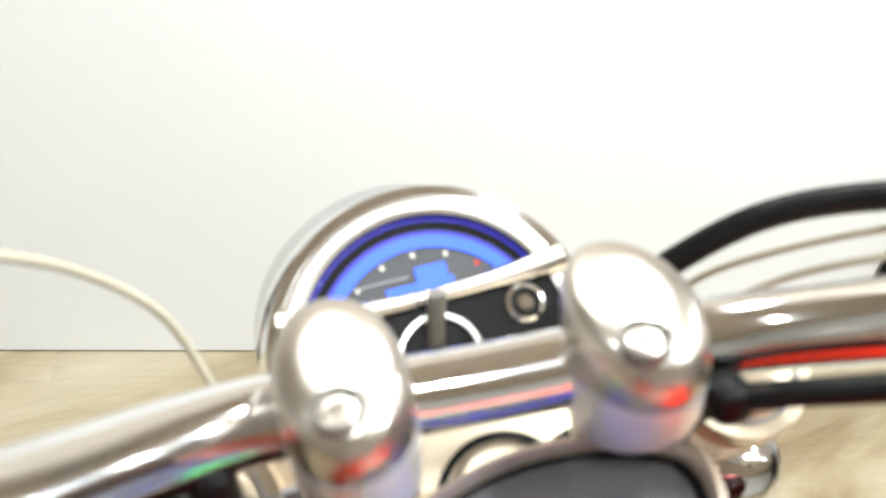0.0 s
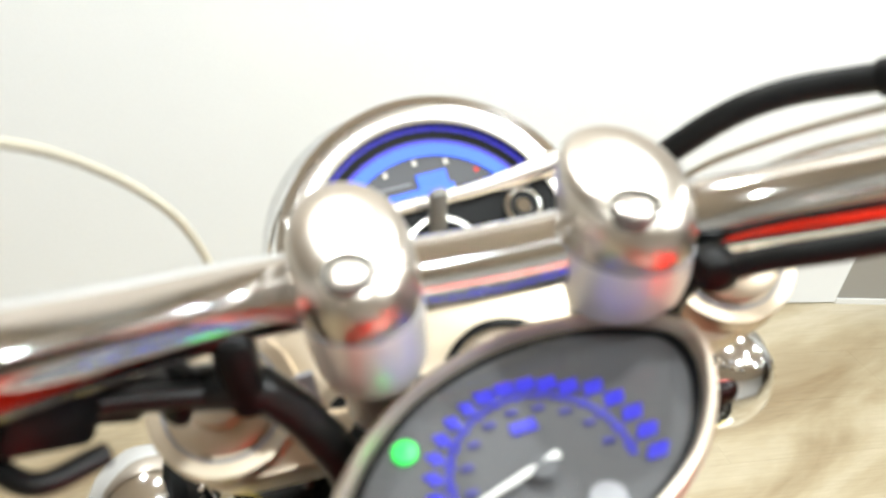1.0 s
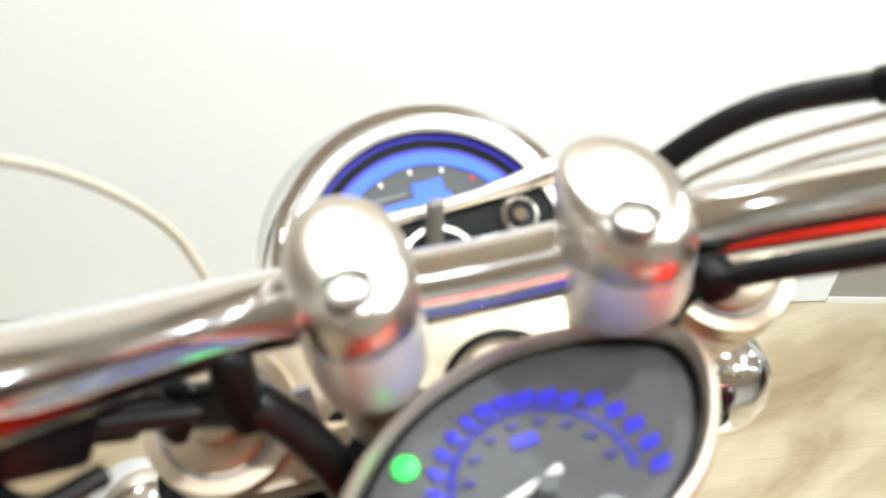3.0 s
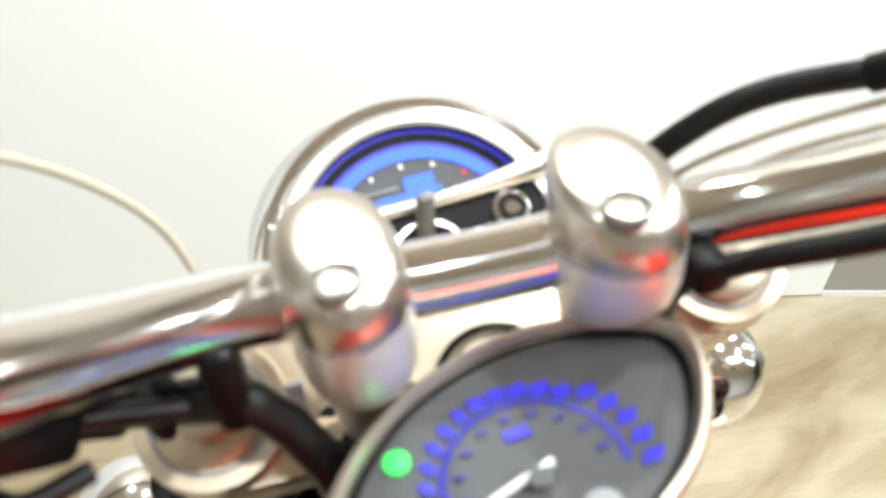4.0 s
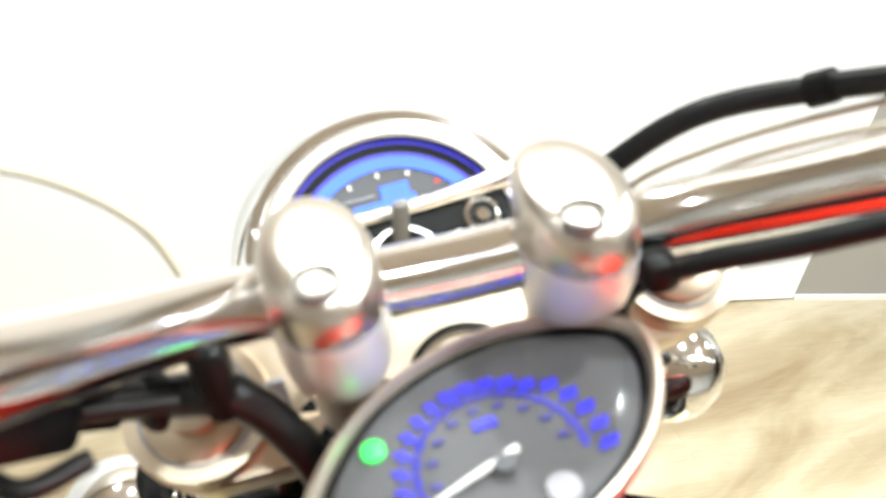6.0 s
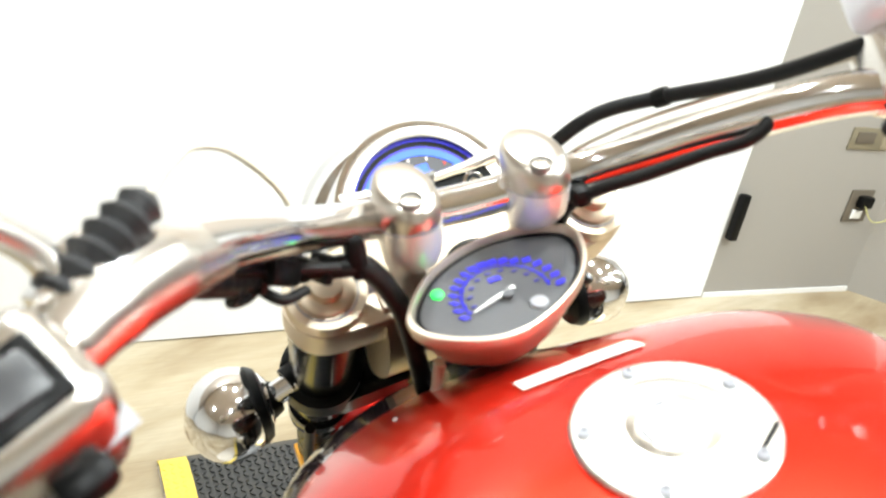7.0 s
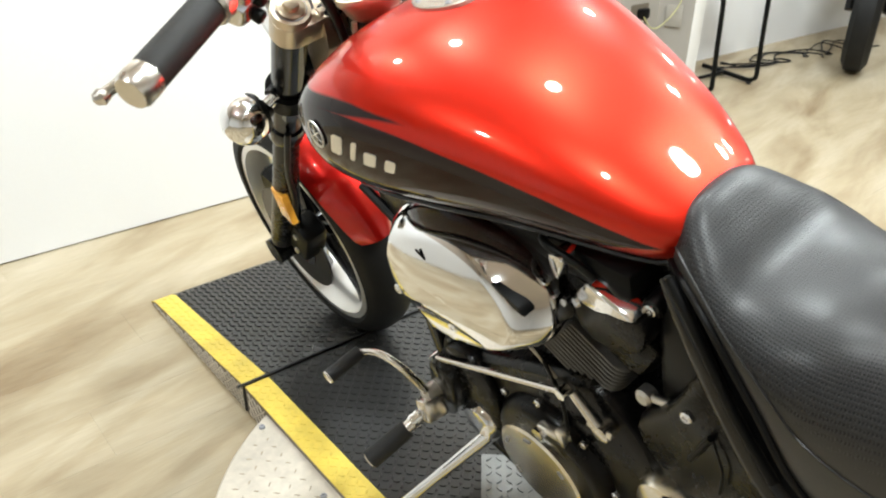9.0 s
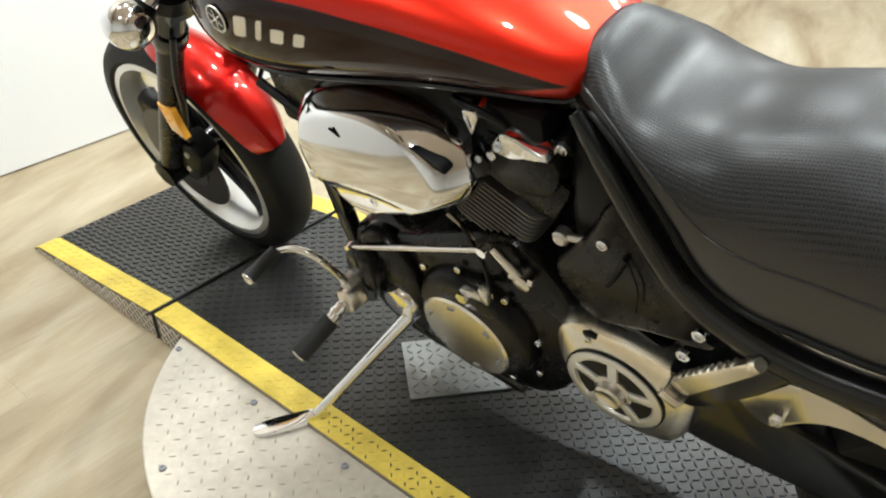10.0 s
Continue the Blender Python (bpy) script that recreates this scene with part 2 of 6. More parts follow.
def seat_material():
    """Vinyl with rows of small punched holes."""
    m = material("perforated_vinyl", (0.010, 0.010, 0.011), 0.40, coat=0.15, vary=0.2, scale=5, spec=0.95)
    t = m.node_tree
    b = t.nodes["Principled BSDF"]
    b.inputs["Coat Roughness"].default_value = 0.27
    co = t.nodes.new("ShaderNodeTexCoord")
    sep = t.nodes.new("ShaderNodeSeparateXYZ")
    t.links.new(co.outputs["Object"], sep.inputs[0])
    def node(op, a, c=None, k=None):
        x = t.nodes.new("ShaderNodeMath")
        x.operation = op
        t.links.new(a, x.inputs[0])
        if c is not None:
            t.links.new(c, x.inputs[1])
        if k is not None:
            x.inputs[1].default_value = k
        return x.outputs[0]
    wave = lambda axis: node("SINE", node("MULTIPLY", sep.outputs[axis], k=2 * math.pi / 0.0066))
    geo = t.nodes.new("ShaderNodeNewGeometry")
    up = t.nodes.new("ShaderNodeSeparateXYZ")
    t.links.new(geo.outputs["Normal"], up.inputs[0])
    top = t.nodes.new("ShaderNodeMapRange")
    top.inputs["From Min"].default_value, top.inputs["From Max"].default_value = -0.30, 0.15
    t.links.new(up.outputs["Z"], top.inputs["Value"])
    dots = node("MULTIPLY", node("ABSOLUTE", node("MULTIPLY", wave("X"), wave("Y"))), top.outputs[0])
    hole = t.nodes.new("ShaderNodeMapRange")
    hole.inputs["From Min"].default_value, hole.inputs["From Max"].default_value = 0.55, 0.85
    hole.inputs["To Min"].default_value, hole.inputs["To Max"].default_value = 1.0, 0.0
    t.links.new(dots, hole.inputs["Value"])
    # brighter light on the flanks put in as specular by facing, less on top
    sheen = t.nodes.new("ShaderNodeMapRange")
    sheen.inputs["To Min"].default_value, sheen.inputs["To Max"].default_value = 1.0, 0.45
    t.links.new(top.outputs[0], sheen.inputs["Value"])
    soft = t.nodes.new("ShaderNodeMapRange")
    soft.inputs["To Min"].default_value = 0.35
    t.links.new(hole.outputs[0], soft.inputs["Value"])
    t.links.new(node("MULTIPLY", sheen.outputs[0], soft.outputs[0]), b.inputs["Specular IOR Level"])
    grain = t.nodes.new("ShaderNodeTexNoise")
    grain.inputs["Scale"].default_value, grain.inputs["Detail"].default_value = 420.0, 3
    t.links.new(co.outputs["Object"], grain.inputs["Vector"])
    h = t.nodes.new("ShaderNodeMath")
    h.operation = "MULTIPLY_ADD"
    t.links.new(grain.outputs["Fac"], h.inputs[0])
    h.inputs[1].default_value = 0.25
    t.links.new(hole.outputs[0], h.inputs[2])
    bp = t.nodes.new("ShaderNodeBump")
    bp.inputs["Strength"].default_value, bp.inputs["Distance"].default_value = 0.75, 0.0010
    t.links.new(h.outputs[0], bp.inputs["Height"])
    t.links.new(bp.outputs[0], b.inputs["Normal"])
    return m


SEAT = seat_material()


# ---------------------------------------------------------------- mesh helpers
def part(name, bm, mat, parent=None, label="", sharp=38):
    bmesh.ops.recalc_face_normals(bm, faces=bm.faces)
    me = bpy.data.meshes.new(name)
    bm.to_mesh(me)
    bm.free()
    me.polygons.foreach_set("use_smooth", [True] * len(me.polygons))
    me.set_sharp_from_angle(angle=radians(sharp))
    me.materials.append(mat)
    ob = new(name, me)
    if parent:
        ob.parent = parent
    if label:
        tagged(ob, label)
    return ob


def V(*a):
    return Vector(a)


def frame_of(axis):
    """Two unit vectors across an axis."""
    axis = Vector(axis).normalized()
    side = axis.cross(V(0, 0, 1)) if abs(axis.z) < 0.9 else axis.cross(V(0, 1, 0))
    side.normalize()
    return side, side.cross(axis).normalized()


def loft(bm, rings, cap=True, closed=True):
    rows_ = [[bm.verts.new(p) for p in ring] for ring in rings]
    n = len(rows_[0])
    for a, b in zip(rows_, rows_[1:]):
        for i in range(n if closed else n - 1):
            j = (i + 1) % n
            bm.faces.new((a[i], a[j], b[j], b[i]))
    if cap and closed:
        bm.faces.new(rows_[0])
        bm.faces.new(rows_[-1][::-1])
    return bm


def spline(points, n=8):
    """Points along a smooth curve through the given ones."""
    p = [Vector(q) for q in points]
    if len(p) < 3:
        return p
    ext = [2 * p[0] - p[1], *p, 2 * p[-1] - p[-2]]
    out = []
    for a, b, c, d in zip(ext, ext[1:], ext[2:], ext[3:]):
        for k in range(n):
            s = k / n
            out.append(0.5 * (2 * b + (c - a) * s + (2 * a - 5 * b + 4 * c - d) * s * s + (3 * b - a - 3 * c + d) * s ** 3))
    return out + [p[-1]]


def tube(points, radius, seg=14, n=8, bm=None):
    bm = bm or bmesh.new()
    pts = spline(points, n)
    radii = radius if isinstance(radius, (list, tuple)) else [radius] * len(pts)
    if len(radii) != len(pts):
        xs = np.linspace(0, 1, len(radii))
        radii = np.interp(np.linspace(0, 1, len(pts)), xs, radii)
    rings, side = [], None
    for i, p in enumerate(pts):
        d = (pts[min(i + 1, len(pts) - 1)] - pts[max(i - 1, 0)]).normalized()
        if side is None:
            side, up = frame_of(d)
        side = (side - d * side.dot(d)).normalized()
        up = side.cross(d)
        rings.append([p + float(radii[i]) * (math.cos(2 * math.pi * k / seg) * side + math.sin(2 * math.pi * k / seg) * up) for k in range(seg)])
    return loft(bm, rings)


def lathe(profile, origin, axis, seg=40, bm=None, cap=True):
    """profile: rows of (radius, distance along the axis)."""
    bm = bm or bmesh.new()
    axis = Vector(axis).normalized()
    side, up = frame_of(axis)
    o = Vector(origin)
    rings = [[o + axis * h + max(r, 0.0004) * (math.cos(2 * math.pi * k / seg) * side + math.sin(2 * math.pi * k / seg) * up) for k in range(seg)] for r, h in profile]
    return loft(bm, rings, cap)


def box(center, size, bevel=0.004, turn=None, bm=None, segments=2):
    bm = bm or bmesh.new()
    own = bmesh.new()
    bmesh.ops.create_cube(own, size=1.0)
    bmesh.ops.scale(own, vec=size, verts=own.verts)
    if bevel:
        bmesh.ops.bevel(own, geom=own.edges[:], offset=min(bevel, min(size) * 0.45), segments=segments, affect="EDGES", profile=0.5)
    m = Matrix.Translation(center) @ (turn.to_4x4() if turn else Matrix())
    bmesh.ops.transform(own, matrix=m, verts=own.verts)
    tmp = bpy.data.meshes.new("tmp")
    own.to_mesh(tmp)
    own.free()
    bm.from_mesh(tmp)
    bpy.data.meshes.remove(tmp)
    return bm


def side_plate(outline, u0, u1, edge=0.006, bm=None, dome=0.0, smooth=4):
    """A plate in the bike's side view: outline of (v, w), from u0 out to u1, with a rounded outer edge."""
    bm = bm or bmesh.new()
    pts = [V(0, v, w) for v, w in outline]
    if smooth:
        loop = pts[-1:] + pts + pts[:2]
        out = []
        for a, b, c, d in zip(loop, loop[1:], loop[2:], loop[3:]):
            for k in range(smooth):
                s = k / smooth
                out.append(0.5 * (2 * b + (c - a) * s + (2 * a - 5 * b + 4 * c - d) * s * s + (3 * b - a - 3 * c + d) * s ** 3))
        pts = out
    c = sum(pts, V(0, 0, 0)) / len(pts)
    size = sum((p - c).length for p in pts) / len(pts)
    sgn = 1 if u1 > u0 else -1
    rings = []
    for f, u in ((0.0, u0), (0.0, u1 - sgn * edge), (0.3, u1 - sgn * edge * 0.35), (1.0, u1)):
        rings.append([V(u, *(c + (p - c) * (1 - f * edge / size)).yz) for p in pts])
    if dome:
        for k in range(1, 7):
            f = k / 7
            rings.append([V(u1 + sgn * dome * (1 - (1 - f) ** 2), *(c + (p - c) * (1 - edge / size) * (1 - f)).yz) for p in pts])
    return loft(bm, rings)


def bolt(parent, at, axis, r=0.006, mat=None, h=0.005, name="bolt"):
    bm = lathe([(r, -0.002), (r, h * 0.7), (r * 0.8, h), (r * 0.45, h), (r * 0.4, h * 0.4)], at, axis, 10)
    return part(name, bm, mat or CHROME, parent)


def empty(name, at=(0, 0, 0), m=None):
    ob = new(name)
    ob.empty_display_size = 0.1
    ob.matrix_world = m if m else Matrix.Translation(at)
    return ob


# ---------------------------------------------------------------- room
def slab(name, lo, hi, mat, label="", kind="structure", parent=None):
    lo, hi = Vector(lo), Vector(hi)
    ob = part(name, box((lo + hi) / 2, hi - lo, 0), mat, parent, sharp=30)
    return tagged(ob, label, kind=kind)


def wall_slab(name, a, b, thick, z0, z1, mat, label):
    """A wall whose face runs from a to b (plan points); its thickness lies to the left of that way."""
    a, b = V(*a, 0), V(*b, 0)
    d = (b - a).normalized()
    n = V(-d.y, d.x, 0) * thick
    bm = loft(bmesh.new(), [[a + V(0, 0, z), b + V(0, 0, z), b + n + V(0, 0, z), a + n + V(0, 0, z)] for z in (z0, z1)])
    return tagged(part(name, bm, mat, None), label, kind="structure")


slab("floor", (-6, -6, -0.12), (12.5, 5, -0.006), GAP, "dark screed under the pale oak vinyl planks")
ROOM_H = CEILING_Z
wall_slab("wall_north", (-4.0, 1.582), (1.85, 1.424), 0.05, 0.005, 1.45, WALL_WHITE, "smooth bright white photo backdrop wall")
wall_slab("wall_north_upper", (-4.0, 1.590), (1.85, 1.432), 0.05, 1.45, ROOM_H, WALL_BEIGE, "beige painted wall above the white backdrop")
wall_slab("wall_alcove", (1.85, 1.428), (2.56, 1.375), 0.2, 0.0, ROOM_H, WALL_GREY, "greige painted wall section beside the white backdrop")
wall_slab("wall_alcove_corner", (2.56, 1.375), (2.655, 1.245), 0.2, 0.0, ROOM_H, WALL_GREY, "greige painted wall corner")
wall_slab("wall_end", (2.655, 1.245), (2.715, 1.230), 0.4, 0.0, ROOM_H, TRIM, "white end of the painted partition")
wall_slab("wall_east_white", (2.66, 1.56), (11.5, 0.96), 0.1, 0.0, ROOM_H, WALL_WHITE, "white painted wall behind the stool")
wall_slab("wall_east", (11.5, 1.2), (11.5, -4.5), 0.1, 0.0, ROOM_H, WALL_BROWN, "dark brown showroom end wall")
wall_slab("wall_south", (11.5, -4.5), (-4.0, -4.5), 0.1, 0.0, ROOM_H, WALL_TAN, "pale painted showroom wall")
wall_slab("wall_west", (-4.0, -4.5), (-4.0, 1.7), 0.1, 0.0, ROOM_H, WALL_TAN, "pale painted showroom wall")
slab("ceiling", (-4.1, -4.6, CEILING_Z), (11.6, 1.9, CEILING_Z + 0.1), CEIL, "warm grey showroom ceiling")
wall_slab("baseboard", (1.853, 1.4215), (2.555, 1.369), 0.006, 0.0, 0.018, TRIM, "thin white strip at the foot of the greige wall")
# shadow line along the wall's foot, put in as a dark coloured strip
wall_slab("wall_shadow_strip", (-4.0, 1.590), (1.85, 1.432), 0.03, 0.0, 0.005, GAP, "dark strip coloured as the shadow line under the white backdrop wall")


def ceiling_lamp(at):
    o = empty("ceiling_spotlight", (at[0], at[1], CEILING_Z))
    part("housing", lathe([(0.055, 0.0), (0.055, -0.05), (0.075, -0.075), (0.072, -0.078), (0.05, -0.055)], (0, 0, 0), (0, 0, 1), 20), WHITE_PLASTIC, o)
    part("lens", lathe([(0.05, -0.054), (0.05, -0.057)], (0, 0, 0), (0, 0, 1), 20), LAMP_GLOW, o, "bright warm white lens")
    light = bpy.data.lights.new("spot_light", "AREA")
    light.shape, light.size, light.energy, light.color = "DISK", 0.11, LAMP_WATTS, (0.905, 0.985, 1.0)
    lo = new("spot_light", light)
    lo.parent = o
    lo.location = (0, 0, -0.085)
    return tagged(o, "white ceiling spotlight with a bright lens", "spotlight", "spotlights on the ceiling")


for at in LAMPS:
    ceiling_lamp(at)


def window():
    o = empty("window_1", (0.60, -4.47, 0.90))
    tagged(o, "bright window with a dark frame in the rear wall", kind="structure")
    part("pane", box((0, 0, 0), (0.22, 0.01, 0.12), 0), WINDOW_GLOW, o, "bluish daylight pane")
    for x, z, sx, sz in ((0, 0.07, 0.26, 0.02), (0, -0.07, 0.26, 0.02), (-0.12, 0, 0.02, 0.14), (0.12, 0, 0.02, 0.14), (0, 0, 0.01, 0.12)):
        part("window_frame", box((x, 0.01, z), (sx, 0.05, sz), 0.004), PLASTIC, o)


window()


def wall_plate(name, x, z, sx, sz, mat, label, cat):
    y = 1.428 - (x - 1.85) * 0.0746
    o = empty(name, (x, y - 0.004, z), pose(x, y - 0.004, z, 0, 0, -4.3))
    tagged(o, label, cat)
    part("plate", box((0, 0, 0), (sx, 0.008, sz), 0.003), mat, o)
    return o


sw = wall_plate("thermostat", 2.357, 0.620, 0.190, 0.080, PLATE_BEIGE, "almond plastic wall thermostat on the greige wall", "thermostat")
part("display", box((-0.030, -0.006, 0.004), (0.085, 0.004, 0.040), 0.001), PLATE_DARK, sw, "dark display strip")
part("side_panel", box((0.070, -0.006, 0.0), (0.034, 0.005, 0.068), 0.001), PLATE_LIGHT, sw)
ou = wall_plate("outlet", 2.430, 0.364, 0.110, 0.125, PLATE_DARK, "brown wall outlet with a black plug and yellow cord", "outlet")
part("socket", box((0, -0.006, -0.032), (0.050, 0.006, 0.036), 0.004), WHITE_PLASTIC, ou)
part("plug", box((0.006, -0.02, 0.022), (0.060, 0.030, 0.045), 0.008), PLASTIC, ou, "black plug")
cord = part("extension_cord", tube([(2.42, 1.345, 0.375), (2.46, 1.325, 0.325), (2.53, 1.315, 0.335), (2.59, 1.285, 0.42), (2.615, 1.265, 0.56), (2.62, 1.26, 0.72), (2.65, 1.235, 0.95), (2.66, 1.225, 1.3), (2.665, 1.22, 1.9), (2.66, 1.225, 2.7)], 0.0021, 8), CORD_YELLOW)
tagged(cord, "thin yellow-green extension cord hanging from above to the outlet", "cord")
thin = part("thin_cable", tube([(2.35, 1.36, 0.95), (2.36, 1.355, 0.76), (2.44, 1.35, 0.735), (2.53, 1.34, 0.775), (2.62, 1.24, 0.86), (2.66, 1.225, 1.0)], 0.0016, 6), GREY_MARK)
tagged(thin, "thin grey wire hanging in a loop on the greige wall", "wire")
part_plug = part("cord_connector", box((2.655, 1.225, 1.03), (0.03, 0.03, 0.09), 0.008), CORD_YELLOW)
tagged(part_plug, "yellow-green cord connector on the hanging cord", "connector")
stain = part("wall_patch", box((2.592, 1.307, 0.365), (0.075, 0.002, 0.1), 0.0008, Euler((0, 0, radians(-58))).to_matrix()), WALL_PATCH)
tagged(stain, "pale patch of tape on the greige wall corner", "patch")
brk = part("wall_bracket", box((1.875, 1.405, 0.325), (0.034, 0.03, 0.17), 0.006), PLASTIC)
tagged(brk, "black bracket behind the backdrop wall's edge", "bracket")


# ---------------------------------------------------------------- platform and turntable
PX0, PX1, YI0, YI1 = -0.053, 0.547, 0.007, 0.487
SEAM, NOSE, TOP = 0.437, 1.015, 0.072


def tread(bm, x0, x1, y0, y1, zf, pitch=0.0160, length=0.0150, width=0.0043, height=0.0024):
    """Raised bars of checker plate, turned this way and that."""
    i = 0
    y = y0 + pitch / 2
    while y < y1 - pitch / 3:
        j = 0
        x = x0 + pitch / 2
        while x < x1 - pitch / 3:
            a = radians(45) if (i + j) % 2 else radians(-45)
            d, n = V(math.cos(a), math.sin(a), 0) * length / 2, V(-math.sin(a), math.cos(a), 0) * width / 2
            c = V(x, y, 0)
            lift = lambda p, h: V(p.x, p.y, zf(p.y) + h)
            base = [bm.verts.new(lift(c + q, 0.0)) for q in (-d, -d * 0.4 + n, d * 0.4 + n, d, d * 0.4 - n, -d * 0.4 - n)]
            top = [bm.verts.new(lift(c + q * 0.72, height)) for q in (-d, -d * 0.4 + n, d * 0.4 + n, d, d * 0.4 - n, -d * 0.4 - n)]
            for k in range(6):
                m = (k + 1) % 6
                bm.faces.new((base[k], base[m], top[m], top[k]))
            bm.faces.new(top)
            x += pitch
            j += 1
        y += pitch
        i += 1
    return bm


def ramp_z(y):
    """A short steep nose, then the long slope."""
    if y > NOSE - 0.035:
        return 0.003 + 0.016 * (NOSE - y) / 0.035
    return 0.019 + (TOP - 0.016) * (NOSE - 0.035 - y) / (NOSE - 0.035 - SEAM)


def platform():
    o = empty("ramp", (0, 0, 0))
    tagged(o, "black tread-plate ramp with yellow painted edges, on the floor", "ramp")
    y0, y1 = SEAM + 0.004, NOSE
    ring = lambda y, z1: [V(PX0, y, 0), V(PX1, y, 0), V(PX1, y, z1), V(PX0, y, z1)]
    part("body", loft(bmesh.new(), [ring(y0, ramp_z(y0) - 0.002), ring(NOSE - 0.035, 0.017), ring(y1, 0.002)]), PLATE_SIDE, o, "grey-brown steel side")
    def strip(name, x0, x1, mat, ya=y0, yb=y1 - 0.003, lab=""):
        bm = loft(bmesh.new(), [[V(x0, y, ramp_z(y) - 0.004), V(x1, y, ramp_z(y) - 0.004), V(x1, y, ramp_z(y)), V(x0, y, ramp_z(y))] for y in (ya, NOSE - 0.035, yb)])
        return part(name, bm, mat, o, lab)
    strip("yellow_edge", PX0, YI0 - 0.001, YELLOW, lab="yellow painted edge strip")
    strip("yellow_edge", YI1 + 0.001, PX1, YELLOW, lab="yellow painted edge strip")
    strip("tread_sheet", YI0, YI1, TREAD)
    bumps = part("tread_relief", tread(bmesh.new(), YI0, YI1, y0, y1 - 0.02, ramp_z), TREAD, o)
    tagged(bumps, kind="stuff")
    y_b = part("yellow_relief", tread(tread(bmesh.new(), PX0, YI0, y0, y1 - 0.02, ramp_z, height=0.0011), YI1, PX1, y0, y1 - 0.02, ramp_z, height=0.0011), YELLOW, o)
    tagged(y_b, kind="stuff")
    def side_relief(ya, yb, thing):
        side = bmesh.new()
        for i in range(int((yb - ya) / 0.0135)):
            for j in range(6):
                y, z = ya + 0.007 + 0.0135 * i, 0.007 + 0.0125 * j
                if z > min(ramp_z(max(y, y0)), TOP) - 0.008:
                    continue
                a = radians(48) if (i + j) % 2 else radians(-48)
                d, w = V(0, math.cos(a), math.sin(a)) * 0.0072, V(0, -math.sin(a), math.cos(a)) * 0.0021
                c = V(PX0, y, z)
                loft(side, [[c - d - w, c + d - w, c + d + w, c - d + w], [c + (x * d + q * w) * 0.7 - V(0.0022, 0, 0) for x, q in ((-1, -1), (1, -1), (1, 1), (-1, 1))]])
        tagged(part("side_relief", side, STEEL, thing), kind="stuff")

    side_relief(y0, y1, o)
    part("seam_strip", tube([(PX0 - 0.001, SEAM, 0.004), (PX0 - 0.001, SEAM, TOP - 0.004), (PX0 + 0.004, SEAM, TOP + 0.006), (PX0 + 0.03, SEAM, TOP + 0.007), (PX1 - 0.03, SEAM, TOP + 0.007), (PX1 + 0.004, SEAM, TOP + 0.005)], 0.0034, 8, 4), RUBBER, o, "black rubber seam strip")
    p = empty("platform", (0, 0, 0))
    tagged(p, "black tread-plate display platform with yellow painted edges", "platform")
    yb = -2.6
    part("deck", box(((PX0 + PX1) / 2, (SEAM - 0.004 + yb) / 2, TOP - 0.006), (PX1 - PX0, SEAM - 0.004 - yb, 0.010), 0), PLATE_SIDE, p, "grey-brown steel deck")
    part("skirt", box(((PX0 + PX1) / 2, SEAM - 0.05, (TOP - 0.0115) / 2), (PX1 - PX0, 0.09, TOP - 0.0115), 0), PLATE_SIDE, p, "grey-brown steel skirt")
    side_relief(SEAM - 0.095, SEAM - 0.006, p)
    flat = lambda y: TOP + 0.003
    for name, x0, x1, mat in (("yellow_edge", PX0, YI0 - 0.001, YELLOW), ("yellow_edge", YI1 + 0.001, PX1, YELLOW), ("tread_sheet", YI0, YI1, TREAD)):
        part(name, box(((x0 + x1) / 2, (SEAM - 0.004 + yb) / 2, TOP + 0.001), (x1 - x0, SEAM - 0.004 - yb, 0.004), 0), mat, p)
    t2 = part("tread_relief", tread(bmesh.new(), YI0, YI1, -1.3, SEAM - 0.01, flat), TREAD, p)
    tagged(t2, kind="stuff")
    t3 = part("yellow_relief", tread(tread(bmesh.new(), PX0, YI0, -1.3, SEAM - 0.01, flat, height=0.0011), YI1, PX1, -1.3, SEAM - 0.01, flat, height=0.0011), YELLOW, p)
    tagged(t3, kind="stuff")
    worn = tread(bmesh.new(), PX0, YI0, -1.3, -0.06, flat, length=0.0135, width=0.0034, height=0.0014)
    rnd = random.Random(8)
    islands = [worn.faces[i:i + 7] for i in range(0, len(worn.faces), 7)] if worn.faces.ensure_lookup_table() is None else []
    drop = [f for isle in islands if rnd.random() < 0.45 for f in isle]
    bmesh.ops.delete(worn, geom=drop, context="FACES")
    tagged(part("worn_relief", worn, TREAD, p, "dark marks where the yellow paint has worn"), kind="stuff")
    patch = empty("steel_patch", (0.247, -0.2, TOP + 0.0055))
    tagged(patch, "small galvanised tread plate lying on the black platform", "steel plate")
    patch.matrix_world = pose(0.2465, -0.1935, TOP + 0.0068, 0, 0, -41.5)
    part("sheet", box((0, 0, 0), (0.210, 0.170, 0.003), 0.001), STEEL_DARK, patch)
    tb = part("tread_relief", tread(bmesh.new(), -0.10, 0.10, -0.08, 0.08, lambda y: 0.0015, 0.020, 0.017), STEEL_DARK, patch)
    tagged(tb, kind="stuff")
    bolt(patch, (0.095, -0.075, 0.0), (0, 0, 1), 0.008, STEEL)
    d = empty("turntable", (0.197, -0.17, 0.0))
    tagged(d, "round worn steel turntable plate under the platform", "turntable")
    part("disc", lathe([(0.565, 0.002), (0.565, 0.058), (0.562, 0.0605), (0.0, 0.0605)], (0, 0, 0), (0, 0, 1), 96), STEEL, d)
    full = tread(bmesh.new(), -0.56, -0.25, -0.45, 0.5, lambda y: 0.0605, 0.029, 0.015, 0.0032, 0.0007)
    for f in [f for f in full.faces if f.calc_center_median().xy.length > 0.54]:
        full.faces.remove(f)
    db = part("tread_relief", full, STEEL_MARK, d)
